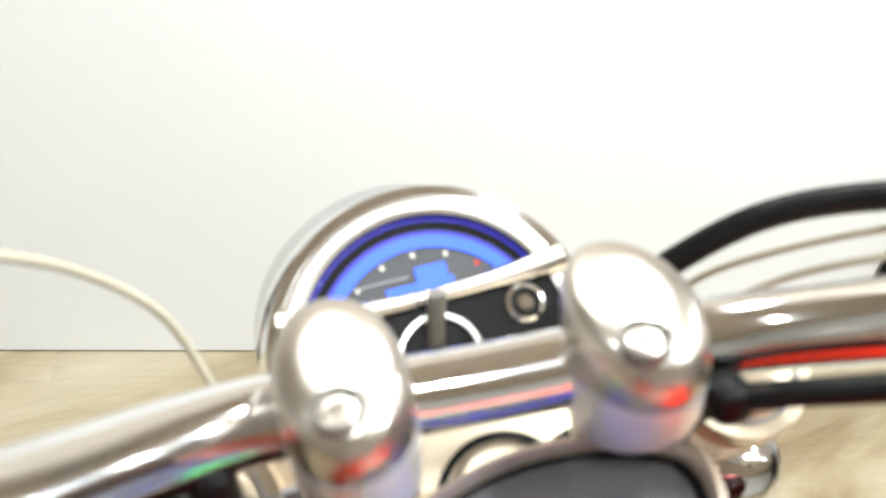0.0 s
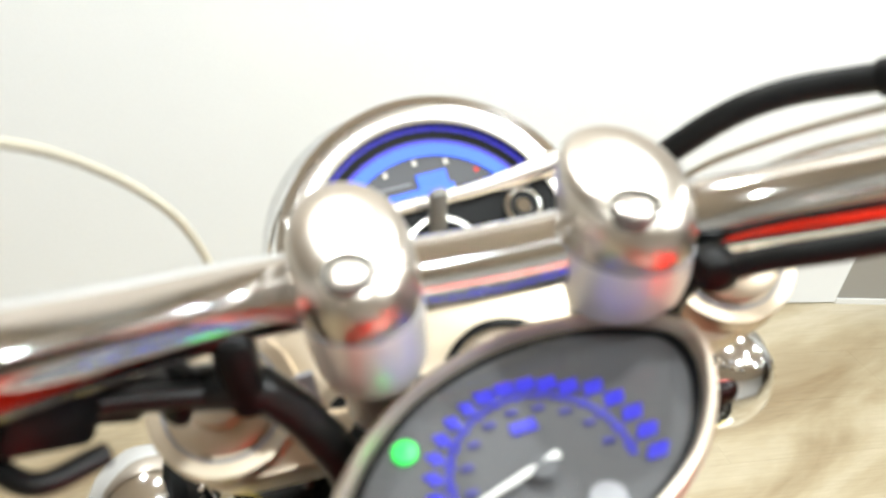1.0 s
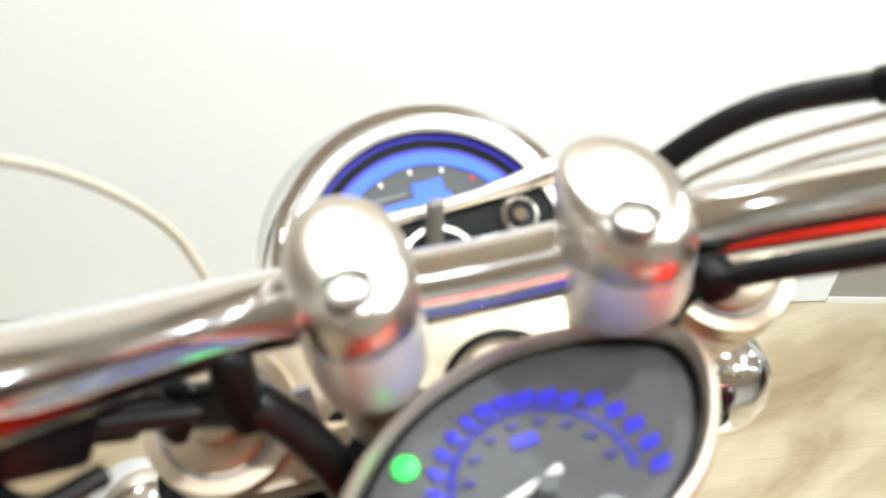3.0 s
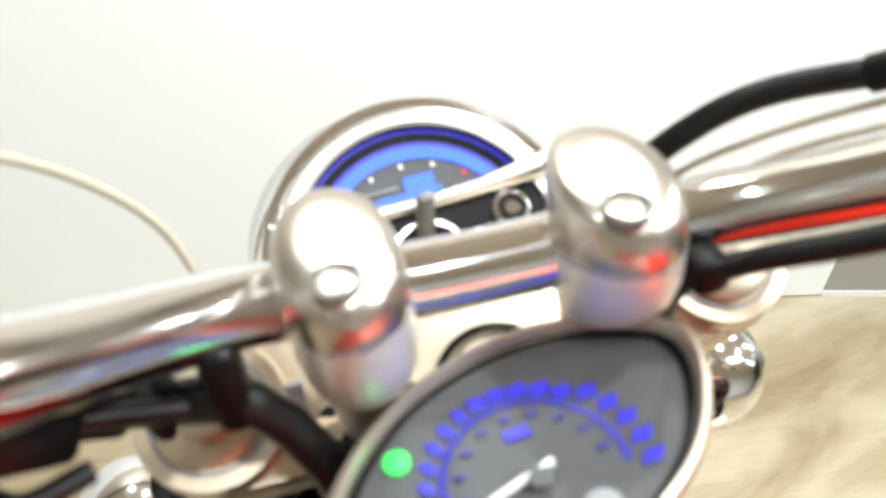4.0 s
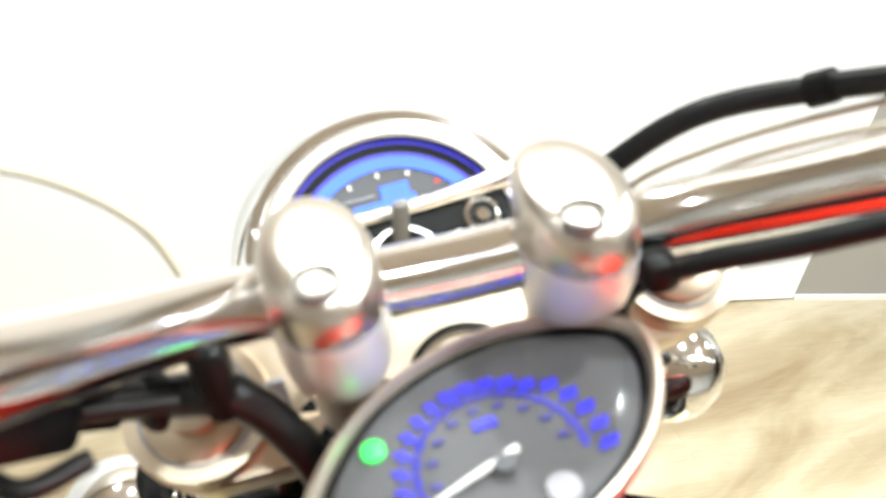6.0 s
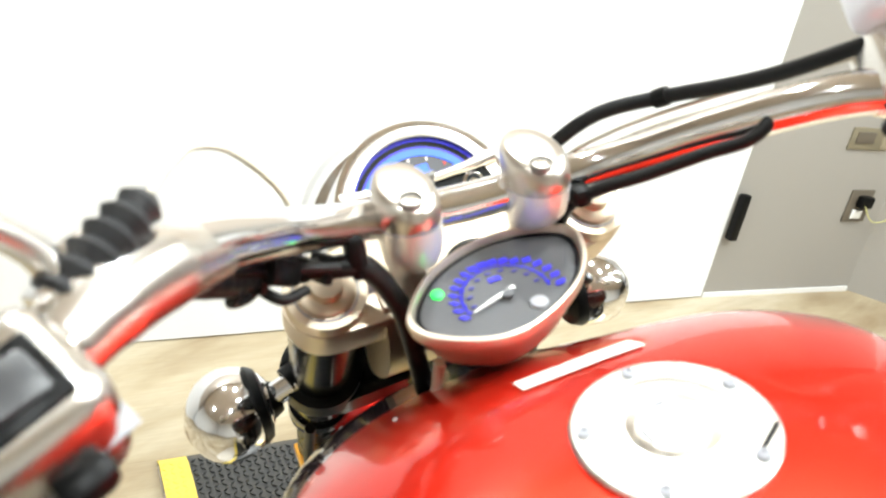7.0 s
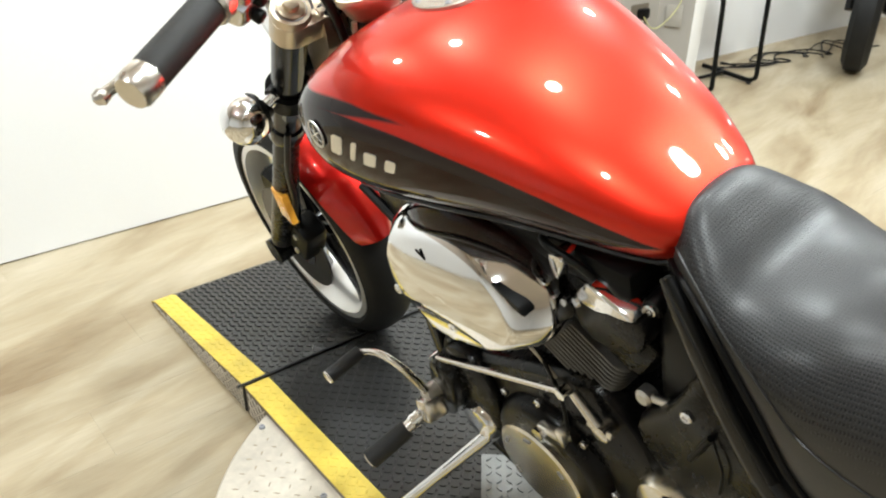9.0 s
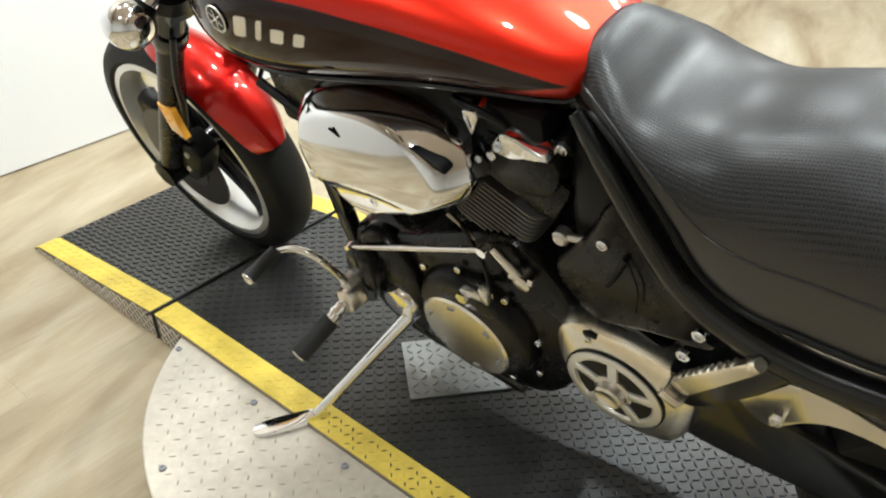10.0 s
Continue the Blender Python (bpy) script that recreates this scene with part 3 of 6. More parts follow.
    tagged(db, kind="stuff")
    for x, y in ((-0.08, 0.304), (-0.079, 0.055), (-0.29, 0.051), (-0.076, -0.197), (-0.29, -0.2)):
        bolt(d, (x - 0.197, y + 0.17, 0.0605), (0, 0, 1), 0.007, GREY_MARK)


platform()


# ---------------------------------------------------------------- motorcycle (built upright: u right, v forward, w up)
LEAN_DEG = 17.0
BIKE = Matrix.Translation((0.316, 0.0, 0.07)) @ pose(0, 0, 0, 0, -LEAN_DEG, 0)
bike = empty("motorcycle", m=BIKE)
tagged(bike, "red cruiser motorcycle with chrome trim leaning on its side stand", "motorcycle")

# tank: v, half width, top, widest, bottom
TANK = [(0.045, 0.083, 0.892, 0.861, 0.825), (0.035, 0.119, 0.899, 0.864, 0.808), (0.01, 0.153, 0.915, 0.871, 0.790), (-0.04, 0.182, 0.953, 0.885, 0.776),
        (-0.11, 0.202, 0.997, 0.901, 0.776), (-0.19, 0.2015, 1.0145, 0.911, 0.7845), (-0.28, 0.182, 1.007, 0.911, 0.7995), (-0.38, 0.150, 0.980, 0.904, 0.813),
        (-0.48, 0.1155, 0.9385, 0.890, 0.817), (-0.54, 0.087, 0.906, 0.877, 0.815), (-0.565, 0.069, 0.892, 0.871, 0.822), (-0.58, 0.051, 0.881, 0.8657, 0.835)]


def tank_at(v):
    t = np.array(TANK)[::-1]
    # smooth interpolation through the stations
    i = int(np.clip(np.searchsorted(t[:, 0], v) - 1, 0, len(t) - 2))
    a, b, c, d = t[max(i - 1, 0)], t[i], t[i + 1], t[min(i + 2, len(t) - 1)]
    s = np.clip((v - b[0]) / (c[0] - b[0]), 0, 1)
    h = c[0] - b[0]
    mb = (c - a) / max(c[0] - a[0], 1e-6) * h
    mc = (d - b) / max(d[0] - b[0], 1e-6) * h
    q = (2 * s ** 3 - 3 * s ** 2 + 1) * b + (s ** 3 - 2 * s ** 2 + s) * mb + (3 * s ** 2 - 2 * s ** 3) * c + (s ** 3 - s ** 2) * mc
    return q[1:]


def tank_point(v, ang):
    """ang in degrees: 0 the right side, 90 the top, 180 the left side, 270 below."""
    a, top, mid, bot = tank_at(v)
    c, s = math.cos(radians(ang)), math.sin(radians(ang))
    if c > 0:
        near = min(1.0, max(0.0, (v + 0.15) / 0.19))
        a *= 1 - 0.40 * near * near * (3 - 2 * near)
    n = 2.6 if s >= 0 else 2.4
    u = a * math.copysign(abs(c) ** (2 / n), c) + 0.025 * v
    w = mid + (top - mid) * abs(s) ** (2 / n) if s >= 0 else mid - (mid - bot) * abs(s) ** (2 / n)
    if c > 0 and s > 0:
        # the front falls away more on the right shoulder
        fall = min(1.0, max(0.0, (v + 0.085) / 0.10))
        w -= 0.026 * fall * fall * (3 - 2 * fall) * min(1.0, c / 0.55) * min(1.0, s / 0.4)
    return V(u, v, w)


def tank_out(v, ang, off):
    p = tank_point(v, ang)
    n = (tank_point(v - 0.004, ang) - tank_point(v + 0.004, ang)).cross(tank_point(v, ang + 1) - tank_point(v, ang - 1)).normalized()
    c = V(0.025 * v, v, tank_at(v)[2])
    return p + (n if n.dot(p - c) > 0 else -n) * off, (n if n.dot(p - c) > 0 else -n)


def tank_material():
    """Red paint with the dark tapering panel low on each side, edged in grey that takes in the wall's reflection."""
    m = material("tank_paint", (0.64, 0.019, 0.006), 0.33, 0.72, coat=1.0, vary=0.05, scale=3, spec=0.2)
    t = m.node_tree
    b = t.nodes["Principled BSDF"]
    old = b.inputs["Base Color"].links[0].from_socket
    co = t.nodes.new("ShaderNodeTexCoord")
    sep = t.nodes.new("ShaderNodeSeparateXYZ")
    t.links.new(co.outputs["Object"], sep.inputs[0])
    def curve(points):
        f = t.nodes.new("ShaderNodeFloatCurve")
        mr = t.nodes.new("ShaderNodeMapRange")
        mr.inputs["From Min"].default_value, mr.inputs["From Max"].default_value = -0.65, 0.05
        t.links.new(sep.outputs["Y"], mr.inputs["Value"])
        t.links.new(mr.outputs[0], f.inputs["Value"])
        c = f.mapping.curves[0]
        pts = [((v + 0.65) / 0.7, (w - 0.75) / 0.3) for v, w in points]
        c.points[0].location, c.points[1].location = pts[0], pts[-1]
        for p in pts[1:-1]:
            c.points.new(*p)
        f.mapping.update()
        return f.outputs[0]
    nw = t.nodes.new("ShaderNodeMapRange")
    nw.inputs["From Min"].default_value, nw.inputs["From Max"].default_value = 0.75, 1.05
    t.links.new(sep.outputs["Z"], nw.inputs["Value"])
    def below(c, soft=0.008):
        d = t.nodes.new("ShaderNodeMath")
        d.operation = "SUBTRACT"
        t.links.new(c, d.inputs[0])
        t.links.new(nw.outputs[0], d.inputs[1])
        r = t.nodes.new("ShaderNodeMapRange")
        r.inputs["From Min"].default_value, r.inputs["From Max"].default_value = 0.0, soft
        t.links.new(d.outputs[0], r.inputs["Value"])
        return r.outputs[0]
    def layer(under, colour, mask):
        mx = t.nodes.new("ShaderNodeMix")
        mx.data_type = "RGBA"
        mx.inputs["B"].default_value = (*colour, 1)
        t.links.new(under, mx.inputs["A"])
        t.links.new(mask, mx.inputs["Factor"])
        return mx.outputs["Result"]
    def both(a, b_, op="MULTIPLY"):
        x = t.nodes.new("ShaderNodeMath")
        x.operation = op
        t.links.new(a, x.inputs[0])
        t.links.new(b_, x.inputs[1])
        return x.outputs[0]
    def outside(mask):
        x = t.nodes.new("ShaderNodeMath")
        x.operation = "SUBTRACT"
        x.inputs[0].default_value = 1.0
        t.links.new(mask, x.inputs[1])
        return x.outputs[0]
    keep = outside(below(curve(PANEL_LOW), 0.012))
    spike = both(below(curve(SPIKE_TOP), 0.008), outside(below(curve(SPIKE_LOW), 0.01)))
    panel = both(both(below(curve(PANEL_TOP), 0.006), keep), spike, "MAXIMUM")
    dark = both(below(curve(PANEL_MID), 0.018), keep)
    # grey of spike and upper band; the band also holds the pale wall's reflection
    c1 = layer(old, (0.024, 0.016, 0.017), panel)
    c2 = layer(c1, (0.017, 0.0020, 0.0014), dark)
    t.links.new(c2, b.inputs["Base Color"])
    b.inputs["Coat IOR"].default_value = 1.37
    # flake under the lacquer on the red only
    plain = outside(both(panel, dark, "MAXIMUM"))
    for name, full in (("Metallic", 0.72), ("Specular IOR Level", 0.2)):
        x = t.nodes.new("ShaderNodeMath")
        x.operation = "MULTIPLY"
        x.inputs[1].default_value = full
        t.links.new(plain, x.inputs[0])
        t.links.new(x.outputs[0], b.inputs[name])
    return m


PANEL_TOP = [(-0.65, 0.75), (-0.60, 0.825), (-0.575, 0.850), (-0.558, 0.860), (-0.52, 0.880), (-0.467, 0.902), (-0.425, 0.915), (-0.385, 0.926), (-0.34, 0.937), (-0.30, 0.946), (-0.25, 0.953), (-0.19, 0.956), (-0.12, 0.948), (0.05, 0.90)]
PANEL_MID = [(-0.65, 0.74), (-0.60, 0.80), (-0.54, 0.852), (-0.50, 0.873), (-0.445, 0.895), (-0.397, 0.908), (-0.34, 0.922), (-0.298, 0.930), (-0.23, 0.935), (-0.17, 0.934), (-0.08, 0.915), (0.05, 0.87)]
SPIKE_TOP = [(-0.65, 0.78), (-0.32, 0.950), (-0.286, 0.961), (-0.25, 0.966), (-0.20, 0.970), (-0.14, 0.964), (0.05, 0.915)]
SPIKE_LOW = [(-0.65, 0.95), (-0.32, 0.962), (-0.286, 0.961), (-0.245, 0.9605), (-0.20, 0.957), (-0.13, 0.948), (0.05, 0.89)]
PANEL_LOW = [(-0.65, 0.89), (-0.565, 0.861), (-0.52, 0.857), (-0.47, 0.845), (-0.42, 0.820), (-0.36, 0.775), (0.05, 0.76)]


def tank():
    rings = []
    vs = [0.045, 0.041, 0.035, 0.025, 0.01] + list(np.linspace(-0.01, -0.56, 40)) + [-0.566, -0.571, -0.576, -0.58]
    for v in vs:
        rings.append([tank_point(float(v), 360 * k / 72) for k in range(72)])
    ob = part("fuel_tank", loft(bmesh.new(), rings), tank_material(), bike, "glossy red fuel tank with dark lower side panels", 60)
    # the flange under the tank's edge
    for side in (180, 0):
        pts = []
        for v in np.linspace(-0.02, -0.57, 24):
            p = tank_point(float(v), 180 + 40 if side == 180 else -40)
            pts.append(p + V(0, 0, -0.004))
        part("seam_flange", tube(pts, 0.0035, 6, 1), BLACK, ob)
    # filler cap
    n = V(0.0, 0.06, 1).normalized()
    c = V(0, -0.184, 1.0128)
    cap = part("filler_flange", lathe([(0.0480, -0.006), (0.0480, 0.003), (0.0463, 0.0045), (0.0336, 0.0045), (0.0328, 0.003), (0.0316, 0.003)], c, n, 56), SATIN, bike, "satin silver filler ring")
    part("filler_cap", lathe([(0.0312, -0.004), (0.0312, 0.0032), (0.0300, 0.0042), (0.0221, 0.0044), (0.0213, 0.0038), (0.0000, 0.0040)], c, n, 48), SATIN, cap)
    s, f = V(1, 0, 0), V(0, 1, -0.06).normalized()
    for k in range(5):
        a = radians(72 * k + 84)
        q = c + 0.041 * (math.cos(a) * s + math.sin(a) * f) + n * 0.0045
        bolt(cap, q, n, 0.0036, GREY_MARK, 0.002, "cap_screw")
    part("key_flap", lathe([(0.0172, 0.0038), (0.0166, 0.0052), (0.0000, 0.0054)], c, n, 32), SATIN, cap)
    turn = Euler((radians(-3), 0, radians(28))).to_matrix()
    part("flap_slot", box(c + n * 0.0056 + 0.004 * s - 0.008 * f, (0.021, 0.0012, 0.0008), 0, turn), GREY_MARK, cap)
    part("vent_slot", box(c + n * 0.0050 + 0.028 * s - 0.0295 * f, (0.025, 0.0022, 0.0012), 0.0004, turn), PLASTIC, cap)
    arc = [c + n * 0.0056 + 0.0148 * (math.cos(radians(a)) * s + math.sin(radians(a)) * f) for a in range(70, 201, 10)]
    part("flap_arc", tube(arc, 0.0011, 6, 1), GREY_MARK, cap)
    # warning label in front of the cap
    rows_l = []
    for v in np.linspace(-0.098, -0.112, 3):
        rows_l.append([tank_out(float(v) - (x * 0.12), 90 - x * 320, 0.0012)[0] for x in np.linspace(-0.019, 0.022, 8)])
    part("warning_label", loft(bmesh.new(), rows_l, cap=False, closed=False), LABEL, ob, "cream paper warning label")
    # badge and wordmark as plain raised shapes on the left and right sides
    for side in (0, 1):
        A = lambda a: a if side == 0 else 180 - a
        c0, n0 = tank_out(-0.140, A(177), 0.001)
        part("badge", lathe([(0.0180, 0.0), (0.0180, 0.0016), (0.0160, 0.0016), (0.0158, 0.0004)], c0, n0, 36, cap=False), RIM_SILVER, ob, "round silver emblem ring")
        part("badge_field", lathe([(0.0160, -0.001), (0.0160, 0.0006), (0.0, 0.0008)], c0, n0, 36), CASE, ob)
        for k in range(3):
            d0, _ = frame_of(n0)
            d1 = d0.cross(n0)
            a = radians(60 * k + 30)
            e = 0.0135 * (math.cos(a) * d0 + math.sin(a) * d1)
            part("emblem_bar", tube([c0 + n0 * 0.0014 - e, c0 + n0 * 0.0014 + e], 0.0011, 6), CHROME, ob)
        for x0, x1, y1 in ((-0.12, 0.20, 0.95), (0.44, 0.57, 0.92), (0.78, 1.06, 0.60), (1.26, 1.48, 0.58)):
            outline = [(x0 + (x1 - x0) * fx, y1 * fy) for fx, fy in ((0.15, 0.0), (0.85, 0.0), (1.0, 0.12), (1.0, 0.88), (0.85, 1.0), (0.15, 1.0), (0.0, 0.88), (0.0, 0.12))]
            rows_w = []
            for lift in (0.0, 0.0012):
                row = []
                for x, y in outline:
                    v = -0.180 - 0.066 * x + 0.014 * (0.5 - y)
                    row.append(tank_out(v, A(182.6 - 9.0 * y + 1.2 * x), lift)[0])
                rows_w.append(row)
            part("wordmark_shape", loft(bmesh.new(), rows_w), RIM_SILVER, ob, "plain silver wordmark shape")


tank()


# seat: v, top, half width of the top, half width of the skirt, bottom
SEAT_ST = [(-0.533, 0.846, 0.018, 0.838), (-0.537, 0.864, 0.034, 0.835), (-0.548, 0.884, 0.050, 0.834), (-0.572, 0.898, 0.072, 0.836), (-0.61, 0.876, 0.093, 0.834), (-0.65, 0.852, 0.109, 0.812), (-0.70, 0.845, 0.121, 0.762),
           (-0.74, 0.850, 0.127, 0.712), (-0.79, 0.866, 0.133, 0.692), (-0.84, 0.879, 0.137, 0.696), (-0.93, 0.892, 0.145, 0.711), (-1.04, 0.912, 0.154, 0.751), (-1.16, 0.922, 0.146, 0.80), (-1.25, 0.91, 0.12, 0.85)]


def seat_ring(v, top, b, bot, grow=0.0):
    ring = []
    for k in range(57):
        c, q = math.cos(math.pi * k / 56), math.sin(math.pi * k / 56)
        ring.append(V((b + grow) * math.copysign(abs(c) ** 0.74, c) + 0.02 * v, v, bot + (top - bot) * abs(q) ** 0.74))
    ring += [V((b - 0.012) * x + 0.02 * v, v, bot - 0.004) for x in (-1.0, 0.0, 1.0)]
    return ring


def seat():
    cols = list(zip(*[seat_ring(*st) for st in SEAT_ST]))
    rings = [list(r) for r in zip(*[spline(c, 6) for c in cols])]
    ob = part("seat", loft(bmesh.new(), rings), SEAT, bike, "black perforated vinyl saddle", 70)
    for sgn in (-1, 1):
        hem, line = [], []
        for v, top, b, bot in SEAT_ST[2:-1]:
            hem.append(V(sgn * (b + 0.001) + 0.02 * v, v, bot + 0.003))
            q = 0.30
            c = (1 - q ** 2) ** 0.5
            line.append(V(sgn * (b * c ** 0.74 + 0.0006) + 0.02 * v, v, bot + (top - bot) * q ** 0.74))
        part("hem", tube(hem, 0.0045, 8, 6), PLASTIC, ob, "black rolled seat hem")
        part("piping", tube(line, 0.0013, 6, 6), SEAT, ob)


seat()


def side_frame():
    for sgn, k in ((-1, 1.0), (1, 0.72)):
        f = part("frame_rail", tube([(sgn * k * 0.085, -0.565, 0.825), (sgn * k * 0.105, -0.610, 0.790), (sgn * k * 0.118, -0.660, 0.730), (sgn * k * 0.128, -0.712, 0.675), (sgn * k * 0.134, -0.77, 0.645), (sgn * k * 0.138, -0.86, 0.63), (sgn * k * 0.135, -1.0, 0.64)], [0.012, 0.016, 0.018, 0.02, 0.021, 0.021, 0.02], 14), BLACK, bike, "black frame tube under the saddle")
        part("trim_tube", tube([(sgn * k * 0.098, -0.575, 0.838), (sgn * k * 0.116, -0.622, 0.800), (sgn * k * 0.130, -0.672, 0.738), (sgn * k * 0.140, -0.722, 0.688)], 0.006, 10), PLASTIC, f)
        part("down_tube", tube([(sgn * 0.05, 0.02, 0.80), (sgn * 0.065, -0.02, 0.60), (sgn * 0.085, -0.05, 0.48), (sgn * 0.085, -0.06, 0.31), (sgn * 0.085, -0.12, 0.18), (sgn * 0.085, -0.40, 0.15)], 0.017, 12), BLACK, bike, "black frame down tube")
        part("top_tube", tube([(sgn * 0.03, 0.03, 0.86), (sgn * 0.05, -0.20, 0.80), (sgn * 0.05, -0.45, 0.81), (sgn * 0.05, -0.58, 0.82)], 0.02, 12), BLACK, bike)
        cov = part("pivot_cover", side_plate([(-0.525, 0.575), (-0.575, 0.655), (-0.615, 0.735), (-0.640, 0.735), (-0.665, 0.69), (-0.715, 0.635), (-0.745, 0.60), (-0.725, 0.548), (-0.66, 0.525), (-0.58, 0.505)], sgn * 0.06, sgn * 0.118, 0.012), CASE, bike, "black swingarm pivot cover")
        bolt(cov, (sgn * 0.118, -0.607, 0.668), (sgn, 0, 0), 0.008)
        part("cover_clip", tube([(sgn * 0.122, -0.612, 0.60), (sgn * 0.124, -0.64, 0.665)], 0.004, 8), PLASTIC, cov)
        part("cover_wire", tube([(sgn * 0.122, -0.640, 0.665), (sgn * 0.125, -0.655, 0.62), (sgn * 0.125, -0.652, 0.575)], 0.0016, 6), PLASTIC, cov)
        bolt(cov, (sgn * 0.142, -0.742, 0.612), (sgn, 0, 0), 0.009)
        bolt(cov, (sgn * 0.142, -0.724, 0.560), (sgn, 0, 0), 0.009)
    part("swingarm", side_plate([(-0.56, 0.52), (-0.72, 0.47), (-0.95, 0.42), (-1.2, 0.36), (-1.2, 0.29), (-0.95, 0.31), (-0.70, 0.30), (-0.58, 0.36)], 0.09, -0.10, 0.015), BLACK, bike, "black swingarm")


side_frame()


def fin_plate(c, ax, hx, hy, r, th=0.0012):
    """A thin cooling fin with rounded corners, square to the axis."""
    s = V(1, 0, 0)
    f = ax.cross(s).normalized()
    pts = []
    for sx, sy, a0 in ((1, 1, 0), (-1, 1, 90), (-1, -1, 180), (1, -1, 270)):
        for k in range(5):
            a = radians(a0 + 22.5 * k)
            pts.append((sx * (hx - r) + r * math.cos(a), sy * (hy - r) + r * math.sin(a)))
    return loft(bmesh.new(), [[c + s * x * k + f * y * k + ax * h for x, y in pts] for k, h in ((0.985, -th), (1.0, 0.0), (0.985, th))])


def engine():
    case = part("crankcase", side_plate([(-0.085, 0.42), (-0.085, 0.31), (-0.13, 0.21), (-0.28, 0.17), (-0.45, 0.19), (-0.53, 0.30), (-0.545, 0.44), (-0.515, 0.53), (-0.44, 0.575), (-0.33, 0.53), (-0.20, 0.46)], 0.11, -0.108, 0.018), CASE, bike, "black engine crankcase")
    part("clutch_cover", lathe([(0.118, 0.0), (0.116, 0.018), (0.108, 0.030), (0.098, 0.034), (0.092, 0.034)], (-0.100, -0.355, 0.345), (-1, 0, 0), 48), CASE, bike, "black round clutch cover")
    derby = part("derby_cover", lathe([(0.087, 0.030), (0.087, 0.039), (0.083, 0.0425), (0.045, 0.0437), (0.0, 0.0440)], (-0.100, -0.340, 0.322), (-1, 0, 0), 56), BRUSHED, bike, "polished round derby cover")
    for k in range(6):
        a = radians(60 * k + 20)
        part("cover_slot", box((-0.1437, -0.340 + 0.07 * math.cos(a), 0.322 + 0.07 * math.sin(a)), (0.003, 0.014, 0.0055), 0.001, Euler((a + radians(90), 0, 0)).to_matrix()), GREY_MARK, derby)
    for k in range(9):
        a = radians(40 * k + 5)
        bolt(case, (-0.118, -0.355 + 0.128 * math.cos(a), 0.345 + 0.128 * math.sin(a)), (-1, 0, 0), 0.0065, CHROME)
    part("sprocket_cover", side_plate([(-0.095, 0.40), (-0.10, 0.32), (-0.14, 0.27), (-0.20, 0.26), (-0.235, 0.32), (-0.235, 0.40), (-0.20, 0.455), (-0.14, 0.455)], -0.09, -0.126, 0.014), CASE, bike, "black front engine cover")
    pc = part("pivot_cap", lathe([(0.040, 0.0), (0.040, 0.012), (0.034, 0.020), (0.0, 0.024)], (-0.118, -0.185, 0.300), (-1, 0, 0), 36), CHROME, bike, "chrome pivot cap")
    # lever arms on the case
    la = part("release_lever", box((-0.135, -0.385, 0.458), (0.016, 0.05, 0.016), 0.004, Euler((radians(-14), 0, 0)).to_matrix()), SATIN, bike, "small bright clutch release lever")
    part("lever_end", box((-0.138, -0.412, 0.475), (0.018, 0.016, 0.034), 0.004), SATIN, la)
    part("lever_nut", lathe([(0.011, 0), (0.011, 0.02)], (-0.128, -0.365, 0.445), (-1, 0, 0), 6), CHROME, la)
    part("release_cable", tube([(-0.130, -0.415, 0.49), (-0.12, -0.40, 0.53), (-0.11, -0.36, 0.58), (-0.09, -0.25, 0.62)], 0.003, 8), HOSE, bike)
    # shift linkage
    rod = part("shift_rod", tube([(-0.135, -0.104, 0.411), (-0.128, -0.418, 0.566)], 0.0048, 12), SATIN, bike, "bright shift linkage rod")
    for e in ((-0.135, -0.104, 0.411), (-0.128, -0.418, 0.566)):
        part("rod_end", lathe([(0.0085, -0.008), (0.0085, 0.008)], e, (-1, 0, 0), 14), CHROME, rod)
    part("rod_arm", tube([(-0.124, -0.104, 0.405), (-0.122, -0.108, 0.362)], 0.006, 10), SATIN, rod)
    sa = part("shift_arm", tube([(-0.124, -0.432, 0.573), (-0.124, -0.472, 0.535)], [0.007, 0.009], 12), SATIN, bike, "bright shift shaft arm")
    part("arm_clamp", lathe([(0.014, 0.0), (0.014, 0.022), (0.010, 0.024)], (-0.108, -0.476, 0.528), (-1, 0, 0), 20), SATIN, sa)
    part("arm_bolt", tube([(-0.125, -0.455, 0.530), (-0.125, -0.495, 0.534)], 0.005, 8), CHROME, sa)
    # cylinders with fins
    for ang, base_v, tag_ in ((26, -0.345, "rear"), (-24, -0.215, "front")):
        ax = V(0, -math.sin(radians(ang)), math.cos(radians(ang)))
        o = V(0.0, base_v, 0.46)
        turn = Euler((radians(ang), 0, 0)).to_matrix()
        cyl = part("cylinder", box(o + ax * 0.13, (0.15, 0.125, 0.26), 0.02, turn), CASE, bike, "black finned cylinder")
        for k in range(11):
            part("fin", fin_plate(o + ax * (0.112 + 0.0098 * k), ax, 0.094, 0.070 - 0.0008 * abs(k - 5), 0.022), FIN, cyl)
        head = part("cylinder_head", box(o + ax * 0.275, (0.20, 0.165, 0.085), 0.018, turn), CASE, bike, "black cylinder head")
        if tag_ == "rear":
            for v, w in ((-0.504, 0.775), (-0.547, 0.774)):
                part("bolt_boss", lathe([(0.013, -0.03), (0.013, 0.0), (0.011, 0.003), (0.0, 0.003)], (-0.092, v, w), (-1, 0, 0), 20), CASE, head)
                bolt(head, (-0.095, v, w), (-1, 0, 0), 0.008, CHROME, 0.005)
